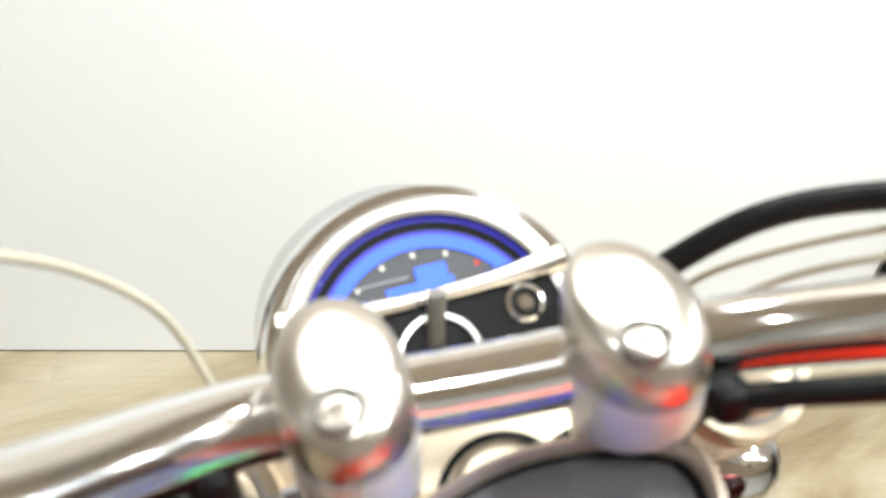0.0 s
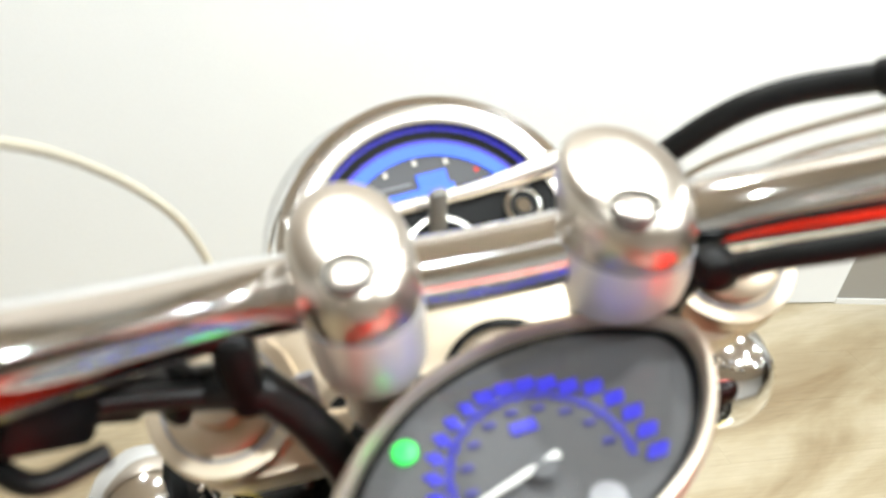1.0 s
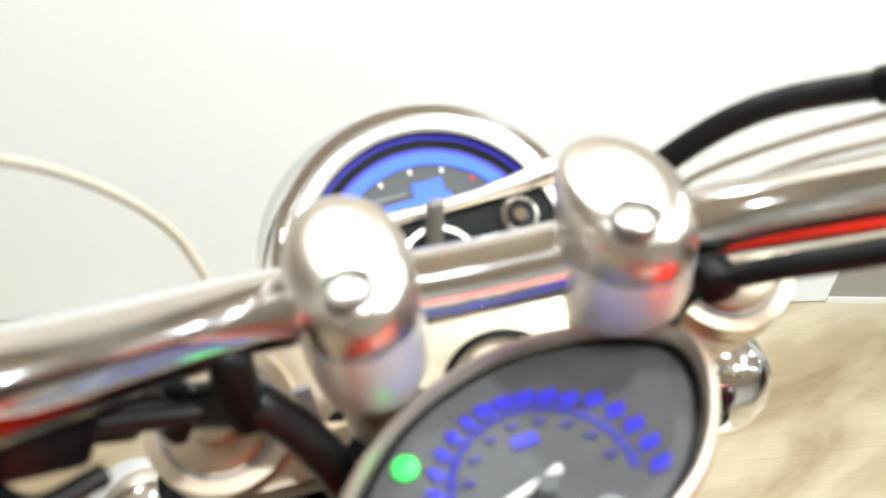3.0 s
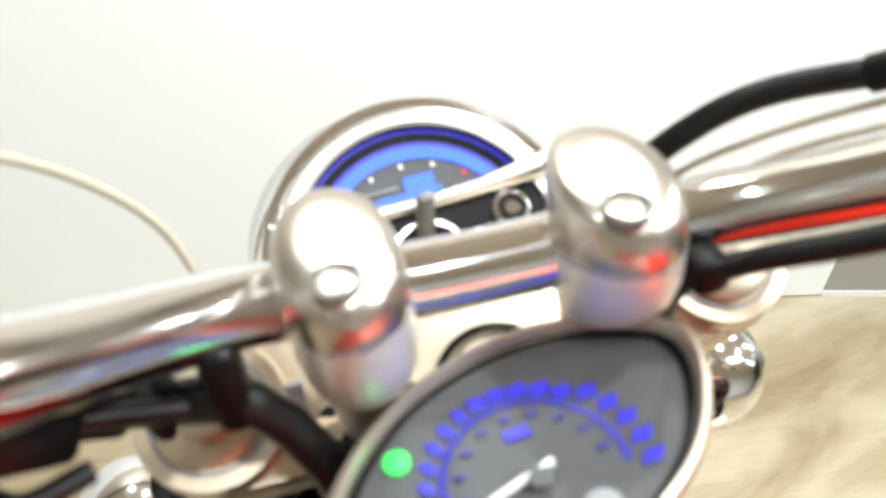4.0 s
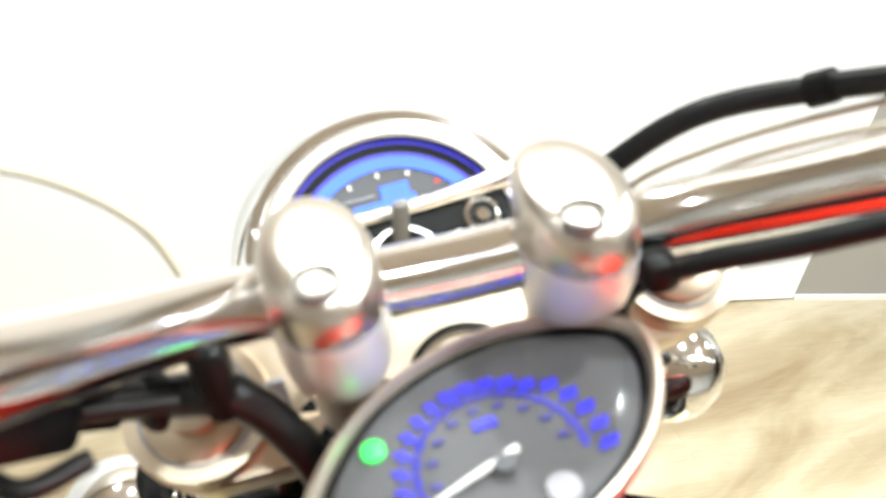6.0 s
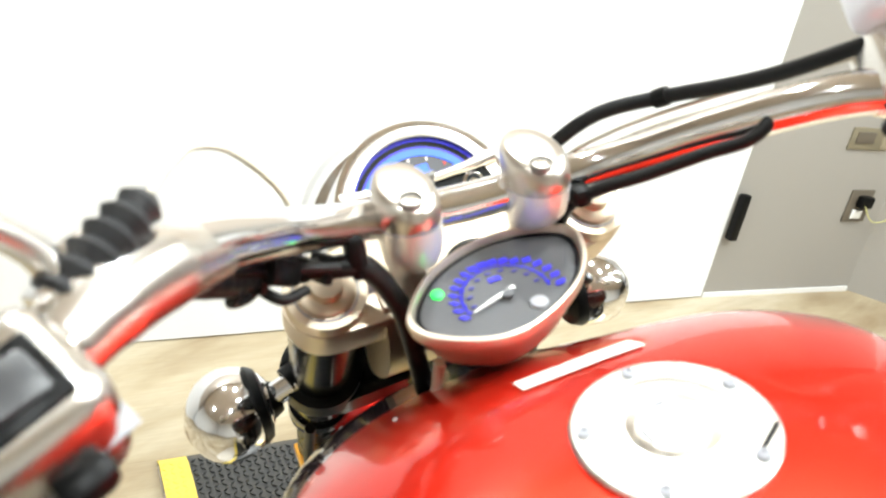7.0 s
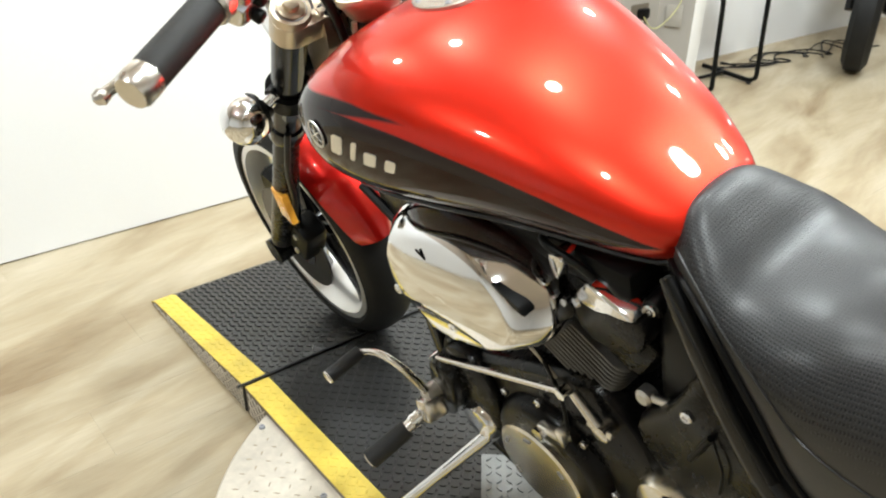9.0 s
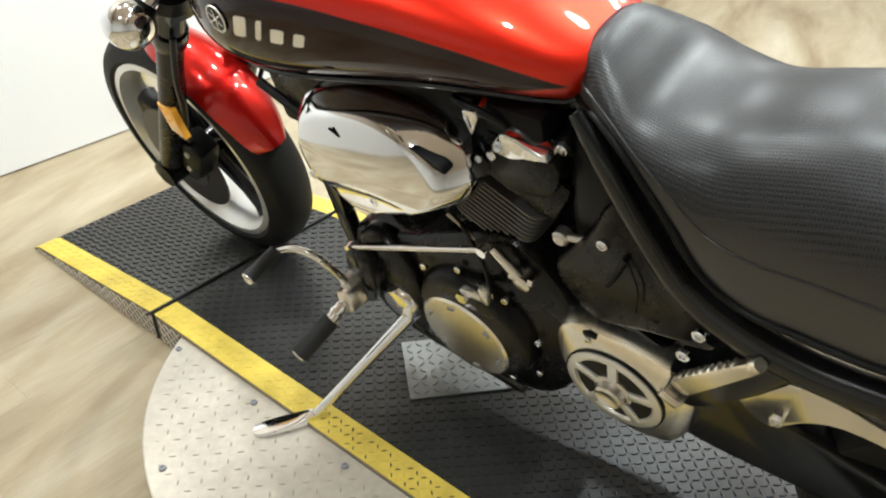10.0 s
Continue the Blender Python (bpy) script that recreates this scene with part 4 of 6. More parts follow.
    part("head_trim", side_plate([(-0.462, 0.760), (-0.472, 0.782), (-0.487, 0.793), (-0.518, 0.783), (-0.543, 0.772), (-0.512, 0.765), (-0.492, 0.757)], -0.09, -0.122, 0.004, smooth=2), CHROME, bike, "chrome cylinder head trim")
    part("head_shield", side_plate([(-0.455, 0.752), (-0.492, 0.753), (-0.545, 0.766), (-0.550, 0.735), (-0.525, 0.700), (-0.47, 0.690), (-0.445, 0.715)], -0.09, -0.114, 0.006, smooth=2), CASE, bike)
    part("intake_trim", side_plate([(-0.429, 0.808), (-0.437, 0.813), (-0.447, 0.813), (-0.450, 0.802), (-0.438, 0.775), (-0.433, 0.787)], -0.095, -0.124, 0.004, smooth=3), CHROME, bike, "small chrome intake trim")
    part("hose_joint", lathe([(0.008, 0), (0.008, 0.022), (0.006, 0.026)], (-0.09, -0.458, 0.742), (-1, 0.2, 0), 16), CHROME, bike)
    part("plug_lead", tube([(-0.09, -0.39, 0.80), (-0.115, -0.42, 0.815), (-0.11, -0.47, 0.80), (-0.10, -0.50, 0.765)], 0.005, 10), HOSE, bike)
    part("breather_hose", tube([(-0.112, -0.345, 0.588), (-0.112, -0.368, 0.574), (-0.112, -0.388, 0.556)], 0.0026, 10), CABLE, bike)
    eb = part("coolant_joint", lathe([(0.012, 0.0), (0.012, 0.014), (0.008, 0.018)], (-0.092, -0.535, 0.628), (-1, 0, 0), 16), CASTING, bike, "small cast hose joint")
    part("joint_pipe", tube([(-0.100, -0.535, 0.628), (-0.100, -0.575, 0.640)], 0.006, 10), CASTING, eb)
    part("frame_bridge", box((-0.02, -0.32, 0.79), (0.17, 0.42, 0.05), 0.015), PLASTIC, bike, "black plate under the tank")
    part("battery_box", box((0.0, -0.60, 0.66), (0.18, 0.12, 0.26), 0.02), PLASTIC, bike)


engine()


def air_cover():
    out = [(-0.152, 0.735), (-0.160, 0.765), (-0.195, 0.787), (-0.29, 0.812), (-0.375, 0.808), (-0.425, 0.786), (-0.454, 0.752), (-0.462, 0.724), (-0.445, 0.696), (-0.37, 0.655), (-0.275, 0.618), (-0.215, 0.630), (-0.172, 0.660), (-0.155, 0.698)]
    out = [(v + 0.016, w - 0.008 - 0.012 * max(0.0, (w - 0.72) / 0.1)) for v, w in out]
    part("air_filter_case", side_plate([(v * 0.96 - 0.012, w * 0.96 + 0.029) for v, w in out], -0.05, -0.134, 0.01), PLASTIC, bike, "black air filter case")
    loop = [V(0, v, w) for v, w in out]
    edge = []
    for p0, p1, p2, p3 in zip(loop[-1:] + loop, loop, loop[1:] + loop[:1], loop[2:] + loop[:2]):
        for k in range(8):
            q = k / 8
            edge.append(0.5 * (2 * p1 + (p2 - p0) * q + (2 * p0 - 5 * p1 + 4 * p2 - p3) * q * q + (3 * p1 - p0 - 3 * p2 + p3) * q ** 3))
    mid = V(0, -0.294, 0.714)
    along = V(0, -1.0, 0.10).normalized()
    across = V(0, 0.10, 1.0).normalized()
    def bulge(p):
        x, y = (p - mid).dot(along) / 0.17, (p - mid).dot(across) / 0.112
        return math.sqrt(max(0.0, 1 - min(1.0, y * y))) * (1 - 0.45 * min(1.0, abs(x)) ** 3)
    def scoop(p):
        """A long shallow hollow low on the cover."""
        x, y = (p - mid).dot(along) / 0.17, (p - mid).dot(across) / 0.112
        d = ((x + 0.18) / 0.58) ** 2 + ((y + 0.46 - 0.10 * x) / 0.20) ** 2
        return max(0.0, 1 - d) ** 0.6
    lean_in = lambda p: (0.34 if p.z > mid.z else 0.14) * (p.z - mid.z)
    rings = [[V(-0.115 + lean_in(p), p.y, p.z) for p in edge], [V(-0.140 + lean_in(p), p.y, p.z) for p in edge]]
    for f in (0.015, 0.05, 0.10, 0.15, 0.20, 0.25, 0.30, 0.35, 0.40, 0.45, 0.50, 0.56, 0.62, 0.69, 0.76, 0.83, 0.90, 0.97):
        row = []
        for p in edge:
            q = mid + (p - mid) * (1 - f)
            row.append(V(-0.141 - 0.056 * bulge(q) * min(1.0, (f / 0.20)) ** 0.5 + 0.005 * scoop(q) + lean_in(q), q.y, q.z))
        rings.append(row)
    c = part("air_cover", loft(bmesh.new(), rings), CHROME, bike, "mirror-bright chrome air filter cover", 60)
    for v, w in ((-0.300, 0.664), (-0.182, 0.664)):
        bolt(c, (-0.189, v, w), (-1, 0, 0), 0.0085, CHROME, 0.006)
    part("cover_clip", box((-0.1795, -0.250, 0.755), (0.003, 0.020, 0.004), 0.001, Euler((radians(25), 0, 0)).to_matrix()), PLASTIC, c)
    slot = [mid + along * x + across * y for x, y in ((0.084, 0.044), (0.094, 0.046), (0.124, 0.030), (0.134, 0.018), (0.120, 0.022), (0.096, 0.036))]
    part("cover_slot", side_plate([(q.y, q.z) for q in slot], -0.15, -0.1690, 0.0015, smooth=4), PLASTIC, c, "black slot in the cover")
    r = [V(-0.10, v, w) for v, w in ((0.02, 0.70), (-0.10, 0.64), (-0.14, 0.60), (-0.19, 0.585))]
    part("cooler_hose", tube(r, 0.008, 8), HOSE, bike)
    # added block that keeps the opening between fender and air cover dark
    part("filler_block", box((0.0, 0.005, 0.70), (0.15, 0.06, 0.20), 0.012), PLASTIC, bike, "black filler block behind the front wheel")
    part("horn_bracket", box((-0.09, -0.07, 0.55), (0.03, 0.03, 0.22), 0.006, Euler((radians(6), 0, 0)).to_matrix()), BLACK, bike)
    part("peg_mount", side_plate([(-0.10, 0.41), (-0.145, 0.40), (-0.15, 0.33), (-0.12, 0.28), (-0.085, 0.30)], -0.07, -0.15, 0.008), BLACK, bike, "black foot peg mount")


air_cover()


def controls():
    peg = part("foot_peg", tube([(-0.302, -0.078, 0.276), (-0.225, -0.098, 0.303)], [0.0185, 0.019, 0.0165], 18), RUBBER, bike, "black rubber rider foot peg")
    part("peg_arm", tube([(-0.228, -0.098, 0.303), (-0.165, -0.105, 0.318)], [0.012, 0.014], 12), SATIN, peg)
    part("peg_bracket", box((-0.175, -0.112, 0.325), (0.045, 0.034, 0.045), 0.009, Euler((radians(-20), radians(12), 0)).to_matrix()), SATIN, peg, "cast aluminium peg bracket")
    part("peg_spring", lathe([(0.011, -0.012), (0.013, -0.006), (0.011, 0.0), (0.013, 0.006), (0.011, 0.012)], (-0.205, -0.100, 0.312), (-1, 0.1, -0.2), 14), CHROME, peg)
    part("peg_tip", lathe([(0.015, 0), (0.013, 0.004)], (-0.302, -0.078, 0.276), (-0.94, 0.25, -0.33), 16), SATIN, peg)
    sh = part("shift_lever", tube([(-0.222, -0.013, 0.437), (-0.21, -0.05, 0.452), (-0.20, -0.092, 0.447), (-0.185, -0.103, 0.40), (-0.170, -0.102, 0.352)], [0.005, 0.006, 0.0065, 0.007, 0.008], 12), SATIN, bike, "bright shift lever")
    part("shift_rubber", tube([(-0.288, -0.011, 0.432), (-0.222, -0.013, 0.437)], 0.0125, 16), RUBBER, sh, "black rubber shift peg")
    part("shift_tip", lathe([(0.0125, 0), (0.011, 0.004), (0.004, 0.005)], (-0.288, -0.011, 0.432), (-1, 0, 0), 16), SATIN, sh)
    part("shift_boss", lathe([(0.016, -0.012), (0.016, 0.014), (0.009, 0.018)], (-0.160, -0.102, 0.345), (-1, 0, 0), 18), CASTING, sh)
    # side stand: its foot rests on the turntable
    inv = BIKE.inverted()
    foot = inv @ V(-0.125, -0.012, 0.066)
    heel = inv @ V(-0.035, -0.072, 0.074)
    top = V(-0.118, -0.197, 0.272)
    st = part("side_stand", tube([top, top.lerp(heel, 0.5), heel], [0.014, 0.0105, 0.0095], 14, 4), CHROME, bike, "chrome side stand")
    bm = bmesh.new()
    d = (foot - heel).normalized()
    n = (inv.to_3x3() @ V(0, 0, 1)).normalized()
    s = d.cross(n)
    rings = []
    for f, wd, th in ((0.0, 0.010, 0.010), (0.25, 0.014, 0.007), (0.5, 0.017, 0.0045), (0.8, 0.017, 0.004), (1.0, 0.012, 0.0035), (1.06, 0.004, 0.003)):
        c = heel.lerp(foot, f)
        rings.append([c + s * wd * x + n * th * y for x, y in ((-1, -1), (1, -1), (1, 1), (0, 1.5), (-1, 1))])
    part("stand_foot", loft(bm, rings), CHROME, st)
    # belt pulley cover and guard
    pc = V(-0.128, -0.616, 0.379)
    guard = part("belt_guard", side_plate([(-0.515, 0.425), (-0.535, 0.475), (-0.60, 0.490), (-0.70, 0.480), (-0.735, 0.458), (-0.730, 0.368), (-0.702, 0.292), (-0.635, 0.268), (-0.57, 0.290), (-0.525, 0.350)], -0.06, -0.128, 0.020, smooth=5), BRUSHED, bike, "brushed aluminium belt pulley cover")
    part("pulley_recess", lathe([(0.078, -0.002), (0.078, 0.0035)], pc, (-1, 0, 0), 48), PLASTIC, guard, "black recess")
    part("pulley_rim", lathe([(0.0755, 0.0), (0.0755, 0.006), (0.072, 0.008), (0.062, 0.007), (0.059, 0.003), (0.059, 0.0)], pc, (-1, 0, 0), 48, cap=False), RIM_SILVER, guard)
    part("pulley_hub", lathe([(0.031, 0.0), (0.030, 0.007), (0.024, 0.009), (0.022, 0.020), (0.018, 0.023), (0.012, 0.022), (0.0, 0.020)], pc, (-1, 0, 0), 28), SATIN, guard)
    for k in range(5):
        a = radians(72 * k + 20)
        d = V(0, math.cos(a), math.sin(a))
        part("pulley_spoke", box(pc + V(-0.005, 0, 0) + d * 0.043, (0.007, 0.046, 0.0165), 0.003, Euler((a, 0, 0)).to_matrix()), RIM_SILVER, guard)
    part("guard_tab", side_plate([(-0.568, 0.478), (-0.590, 0.483), (-0.588, 0.458), (-0.578, 0.452)], -0.112, -0.1265, 0.002, smooth=2), PLASTIC, guard)
    bolt(guard, (-0.127, -0.578, 0.469), (-1, 0, 0), 0.006)
    g2 = part("belt_guard_rear", side_plate([(-0.788, 0.505), (-0.802, 0.555), (-0.834, 0.583), (-0.90, 0.588), (-0.95, 0.576), (-1.12, 0.552), (-1.30, 0.50), (-1.30, 0.475), (-1.12, 0.522), (-0.98, 0.545), (-0.905, 0.548), (-0.862, 0.524), (-0.826, 0.484)], -0.09, -0.135, 0.006, smooth=3), BRUSHED, bike, "brushed aluminium belt guard")
    bolt(g2, (-0.136, -0.838, 0.506), (-1, 0, 0), 0.009)
    # passenger peg
    lo, hi = V(-0.150, -0.724, 0.506), V(-0.165, -0.816, 0.638)
    d = (hi - lo).normalized()
    out = V(-1, 0, 0)
    edge = out.cross(d).normalized()
    edge = edge if edge.z > 0 else -edge
    blade = []
    for f, wd, th in ((0.0, 0.011, 0.007), (0.08, 0.0145, 0.009), (0.5, 0.012, 0.008), (0.92, 0.0085, 0.007), (1.0, 0.0075, 0.006)):
        q = lo.lerp(hi, f)
        blade.append([q + edge * wd * x + out * th * y for x, y in ((-1, -0.7), (-0.8, -1), (0.8, -1), (1, -0.7), (1, 0.7), (0.8, 1), (-0.8, 1), (-1, 0.7))])
    pp = part("passenger_peg", loft(bmesh.new(), blade), BRUSHED, bike, "folded serrated aluminium passenger peg")
    for k in range(8):
        f = 0.16 + 0.66 * k / 7
        part("peg_tooth", box(lo.lerp(hi, f) + edge * (0.0135 - 0.005 * f), (0.014, 0.006, 0.005), 0.0012, Euler((radians(35), 0, 0)).to_matrix(), segments=1), BRUSHED, pp)
    part("peg_tip", lathe([(0.009, -0.006), (0.010, 0.0), (0.008, 0.006)], hi, d, 16), BRUSHED, pp)
    part("peg_hanger", side_plate([(-0.705, 0.515), (-0.735, 0.525), (-0.80, 0.605), (-0.835, 0.635), (-0.85, 0.60), (-0.78, 0.50), (-0.74, 0.455), (-0.715, 0.46)], -0.10, -0.145, 0.008, smooth=2), BLACK, pp, "black peg hanger")
    part("peg_foot", box((-0.152, -0.718, 0.487), (0.03, 0.03, 0.02), 0.004, Euler((radians(30), 0, 0)).to_matrix()), SATIN, pp)
    bolt(pp, (-0.148, -0.822, 0.628), (-1, 0, 0), 0.010)


controls()


# unseen pipes on the far side, added to block light from the deck
def exhaust():
    for w0, w1 in ((0.20, 0.21), (0.31, 0.34)):
        ex = part("unseen_exhaust_pipe", tube([(0.10, -0.16, 0.50), (0.155, -0.17, 0.36), (0.165, -0.30, w0 + 0.03), (0.17, -0.55, w0), (0.175, -0.80, w0 + 0.01), (0.18, -1.35, w1)], [0.022, 0.023, 0.026, 0.045, 0.048, 0.046], 20), CASE, bike, "unseen dark exhaust pipe, added to keep light off the deck")
        part("end_cap", lathe([(0.046, 0.0), (0.046, 0.02), (0.03, 0.03)], (0.18, -1.35, w1), (0, -1, 0), 20), CASE, ex)


exhaust()


def rear_wheel():
    c = V(0, -1.16, 0.315)
    w = part("rear_tyre", lathe([(0.22, -0.08), (0.28, -0.095), (0.312, -0.06), (0.322, 0.0), (0.312, 0.06), (0.28, 0.095), (0.22, 0.08)], c, (1, 0, 0), 56), TYRE, bike, "black rear tyre")
    part("rear_rim", lathe([(0.222, -0.078), (0.20, -0.06), (0.05, -0.03), (0.05, 0.03), (0.20, 0.06), (0.222, 0.078)], c, (1, 0, 0), 48), BLACK, w)


rear_wheel()


# ---------------------------------------------------------------- front end
AX = V(0.006, 0.548, 0.297)
R_TYRE, R_RIM = 0.300, 0.238


def front_wheel():
    prof = [(R_RIM - 0.004, -0.045)]
    for k in range(13):
        a = radians(-78 + 13 * k)
        prof.append((R_RIM + 0.012 + (R_TYRE - R_RIM - 0.012) * math.cos(a) ** 0.8 if k not in (0, 12) else R_RIM + 0.012, 0.060 * math.sin(a)))
    prof.append((R_RIM - 0.004, 0.045))
    t = part("front_tyre", lathe(prof, AX, (1, 0, 0), 72, cap=False), TYRE, bike, "black front tyre")
    rim = part("front_rim", lathe([(R_RIM + 0.002, -0.047), (R_RIM + 0.003, -0.053), (R_RIM - 0.012, -0.054), (R_RIM - 0.016, -0.046), (R_RIM - 0.026, -0.030), (R_RIM - 0.028, 0.0), (R_RIM - 0.026, 0.030), (R_RIM - 0.016, 0.046), (R_RIM - 0.012, 0.054), (R_RIM + 0.001, 0.051), (R_RIM + 0.002, 0.047)], AX, (1, 0, 0), 72, cap=False), RIM_SILVER, bike, "machined silver wheel rim")
    for k in range(5):
        a = radians(72 * k + 14)
        d, n = V(0, math.cos(a), math.sin(a)), V(0, -math.sin(a), math.cos(a))
        rings = []
        for r, wd, th in ((0.03, 0.026, 0.022), (0.08, 0.020, 0.020), (0.14, 0.020, 0.018), (0.185, 0.028, 0.020), (R_RIM - 0.026, 0.045, 0.026)):
            c = AX + d * r
            rings.append([c + n * wd * x + V(th * y, 0, 0) for x, y in ((-1, -0.4), (-0.6, -1), (0.6, -1), (1, -0.4), (1, 0.4), (0.6, 1), (-0.6, 1), (-1, 0.4))])
        part("spoke", loft(bmesh.new(), rings), BLACK, rim, "black cast spoke")
    part("hub", lathe([(0.045, -0.055), (0.048, -0.03), (0.048, 0.03), (0.045, 0.055)], AX, (1, 0, 0), 32), BLACK, rim)
    for sgn in (-1, 1):
        disc = part("brake_disc", lathe([(0.070, 0.0), (0.136, 0.0), (0.136, 0.004), (0.070, 0.004)], AX + V(sgn * 0.066, 0, 0), (sgn, 0, 0), 48, cap=False), DISC_DARK, bike, "drilled steel brake disc")
        part("disc_carrier", lathe([(0.03, -0.01), (0.074, -0.001), (0.074, 0.006), (0.03, 0.004)], AX + V(sgn * 0.066, 0, 0), (sgn, 0, 0), 32), BLACK, disc)
        cal = part("brake_caliper", box(AX + V(sgn * 0.078, -0.105, 0.065), (0.06, 0.07, 0.115), 0.014, Euler((radians(35), 0, 0)).to_matrix()), PLASTIC, bike, "black brake caliper")
        for dv, dw in ((-0.12, 0.09), (-0.095, 0.04)):
            bolt(cal, AX + V(sgn * 0.108, dv, dw), (sgn, 0, 0), 0.008, CASTING)


front_wheel()


def fender():
    rings = []
    for k in range(25):
        a = radians(95 + (161 - 95) * k / 24)
        d = V(0, math.cos(a), math.sin(a))
        f = min(1.0, 0.55 + 0.45 * math.sin(math.pi * k / 24) ** 0.6)
        ring = []
        for j in range(11):
            x = -1 + 2 * j / 10
            ring.append(AX + V(0.069 * f * x, 0, 0) + d * (R_TYRE + 0.030 - 0.036 * abs(x) ** 2.6))
        for j in range(11):
            x = 1 - 2 * j / 10
            ring.append(AX + V(0.0655 * f * x, 0, 0) + d * (R_TYRE + 0.0265 - 0.036 * abs(x) ** 2.6))
        rings.append(ring)
    fe = part("front_fender", loft(bmesh.new(), rings), RED, bike, "glossy red front fender", 50)
    for sgn in (-1, 1):
        part("fender_bracket", side_plate([(0.30, 0.62), (0.36, 0.60), (0.44, 0.50), (0.46, 0.42), (0.42, 0.42), (0.36, 0.52)], sgn * 0.082, sgn * 0.094, 0.003), BLACK, fe)


fender()

F_TOP, F_LOW = V(0, 0.044, 0.994), V(0, 0.545, 0.300)
F_DIR = (F_LOW - F_TOP).normalized()


def fork():
    for sgn in (-1, 1):
        o = V(sgn * 0.103, 0, 0)
        p = lambda d: F_TOP + o + F_DIR * d
        up = part("fork_tube", tube([p(0.03), p(0.20), p(0.33)], 0.0268, 28, 4), BLACK, bike, "black upper fork tube")
        part("fork_slider", tube([p(0.31), p(0.34), p(0.52), p(0.80)], [0.0265, 0.024, 0.024, 0.027], 24, 6), CASE, bike, "dark lower fork leg")
        part("slider_ring", lathe([(0.0305, -0.02), (0.0315, -0.012), (0.0315, 0.012), (0.029, 0.02)], p(0.32), F_DIR, 28), BLACK, up)
        part("axle_boss", lathe([(0.032, -0.03), (0.032, 0.03)], AX + V(sgn * 0.103, 0, 0), (1, 0, 0), 24), CASE, bike)
        part("reflector", side_plate([(0.326, 0.556), (0.364, 0.567), (0.364, 0.499), (0.326, 0.488)], sgn * 0.117, sgn * 0.131, 0.003, smooth=0), AMBER, bike, "amber side reflector")
        part("reflector_mount", box((sgn * 0.119, 0.352, 0.52), (0.006, 0.036, 0.10), 0.002), PLASTIC, bike)
        part("fork_nut", lathe([(0.0195, -0.017), (0.0195, -0.015), (0.0175, -0.0135), (0.0115, -0.013), (0.0105, -0.004), (0.0, -0.002)], p(-0.018), -F_DIR, 32), CLAMP_TAN, bike, "chrome fork cap")
        boss = part("clamp_boss", lathe([(0.0275, 0.034), (0.0285, 0.031), (0.0285, 0.003), (0.0275, 0.0), (0.0205, 0.0)], p(0.0), F_DIR, 40), CLAMP_TAN, bike, "satin aluminium fork clamp boss")
        part("clamp_slit", box(p(0.03) + V(-sgn * 0.028, -0.016, 0), (0.012, 0.003, 0.05), 0.0005), GREY_MARK, boss)
        part("fork_ring", lathe([(0.0222, -0.001), (0.0222, 0.001), (0.0210, 0.001), (0.0210, -0.001)], p(0.0), -F_DIR, 40, cap=False), GREY_MARK, boss)
        part("brake_hose", tube([p(0.30) + V(sgn * 0.02, -0.035, 0), p(0.42) + V(sgn * 0.025, -0.05, 0), p(0.55) + V(sgn * 0.01, -0.055, 0), p(0.66) + V(sgn * 0.0, -0.05, 0)], 0.0055, 10), HOSE, bike)
    # top and lower triple clamps
    n = -F_DIR
    s = V(1, 0, 0)
    f = n.cross(s).normalized()
    def clamp(d, th, name, mat, lab, fr=0.0295):
        c = F_TOP + F_DIR * d
        pts = []
        for a in range(90, 271, 15):
            pts.append((-0.103 + fr * math.cos(radians(a)), fr * math.sin(radians(a))))
        pts += [(-0.055, -0.032), (0.0, -0.040), (0.055, -0.032)]
        for a in range(270, 451, 15):
            pts.append((0.103 + fr * math.cos(radians(a)), fr * math.sin(radians(a))))
        pts += [(0.05, 0.035), (-0.05, 0.035)]
        rings = []
        for h, k in ((-th, 1.0), (-th * 0.05, 1.0), (0.0, 0.965)):
            rings.append([c + s * x * (1 if k == 1 else k) + f * y * k + n * h for x, y in pts])
        return part(name, loft(bmesh.new(), rings), mat, bike, lab)
    tc = clamp(0.012, 0.040, "top_clamp", CLAMP_TAN, "satin aluminium top fork clamp")
    part("lower_clamp", loft(bmesh.new(), [[F_TOP + F_DIR * d + s * x + f * y for x, y in ((-0.125, -0.026), (-0.09, -0.034), (0.09, -0.034), (0.125, -0.026), (0.125, 0.026), (0.09, 0.034), (-0.09, 0.034), (-0.125, 0.026))] for d in (0.20, 0.245)]), BLACK, bike, "black lower fork clamp")
    part("stem_nut", lathe([(0.0255, 0.0), (0.0255, 0.005), (0.0225, 0.006), (0.0225, 0.001)], F_TOP + V(0, -0.018, -0.016), n, 36, cap=False), PLASTIC, tc, "black stem ring")
    part("stem_cap", lathe([(0.0215, 0.0), (0.0215, 0.004), (0.019, 0.006), (0.008, 0.006), (0.007, 0.003), (0.0, 0.003)], F_TOP + V(0, -0.018, -0.016), n, 36), CLAMP_TAN, tc)
    part("steering_head", tube([F_TOP + F_DIR * 0.03 + V(0, -0.03, 0), F_TOP + F_DIR * 0.23 + V(0, -0.03, 0)], 0.034, 24), BLACK, bike, "black steering head")
    # turn signals on stalks
    for sgn in (-1, 1):
        c = V(-0.187, 0.160, 0.823) if sgn < 0 else V(0.143, 0.112, 0.857)
        g = 1.0 if sgn < 0 else 0.86
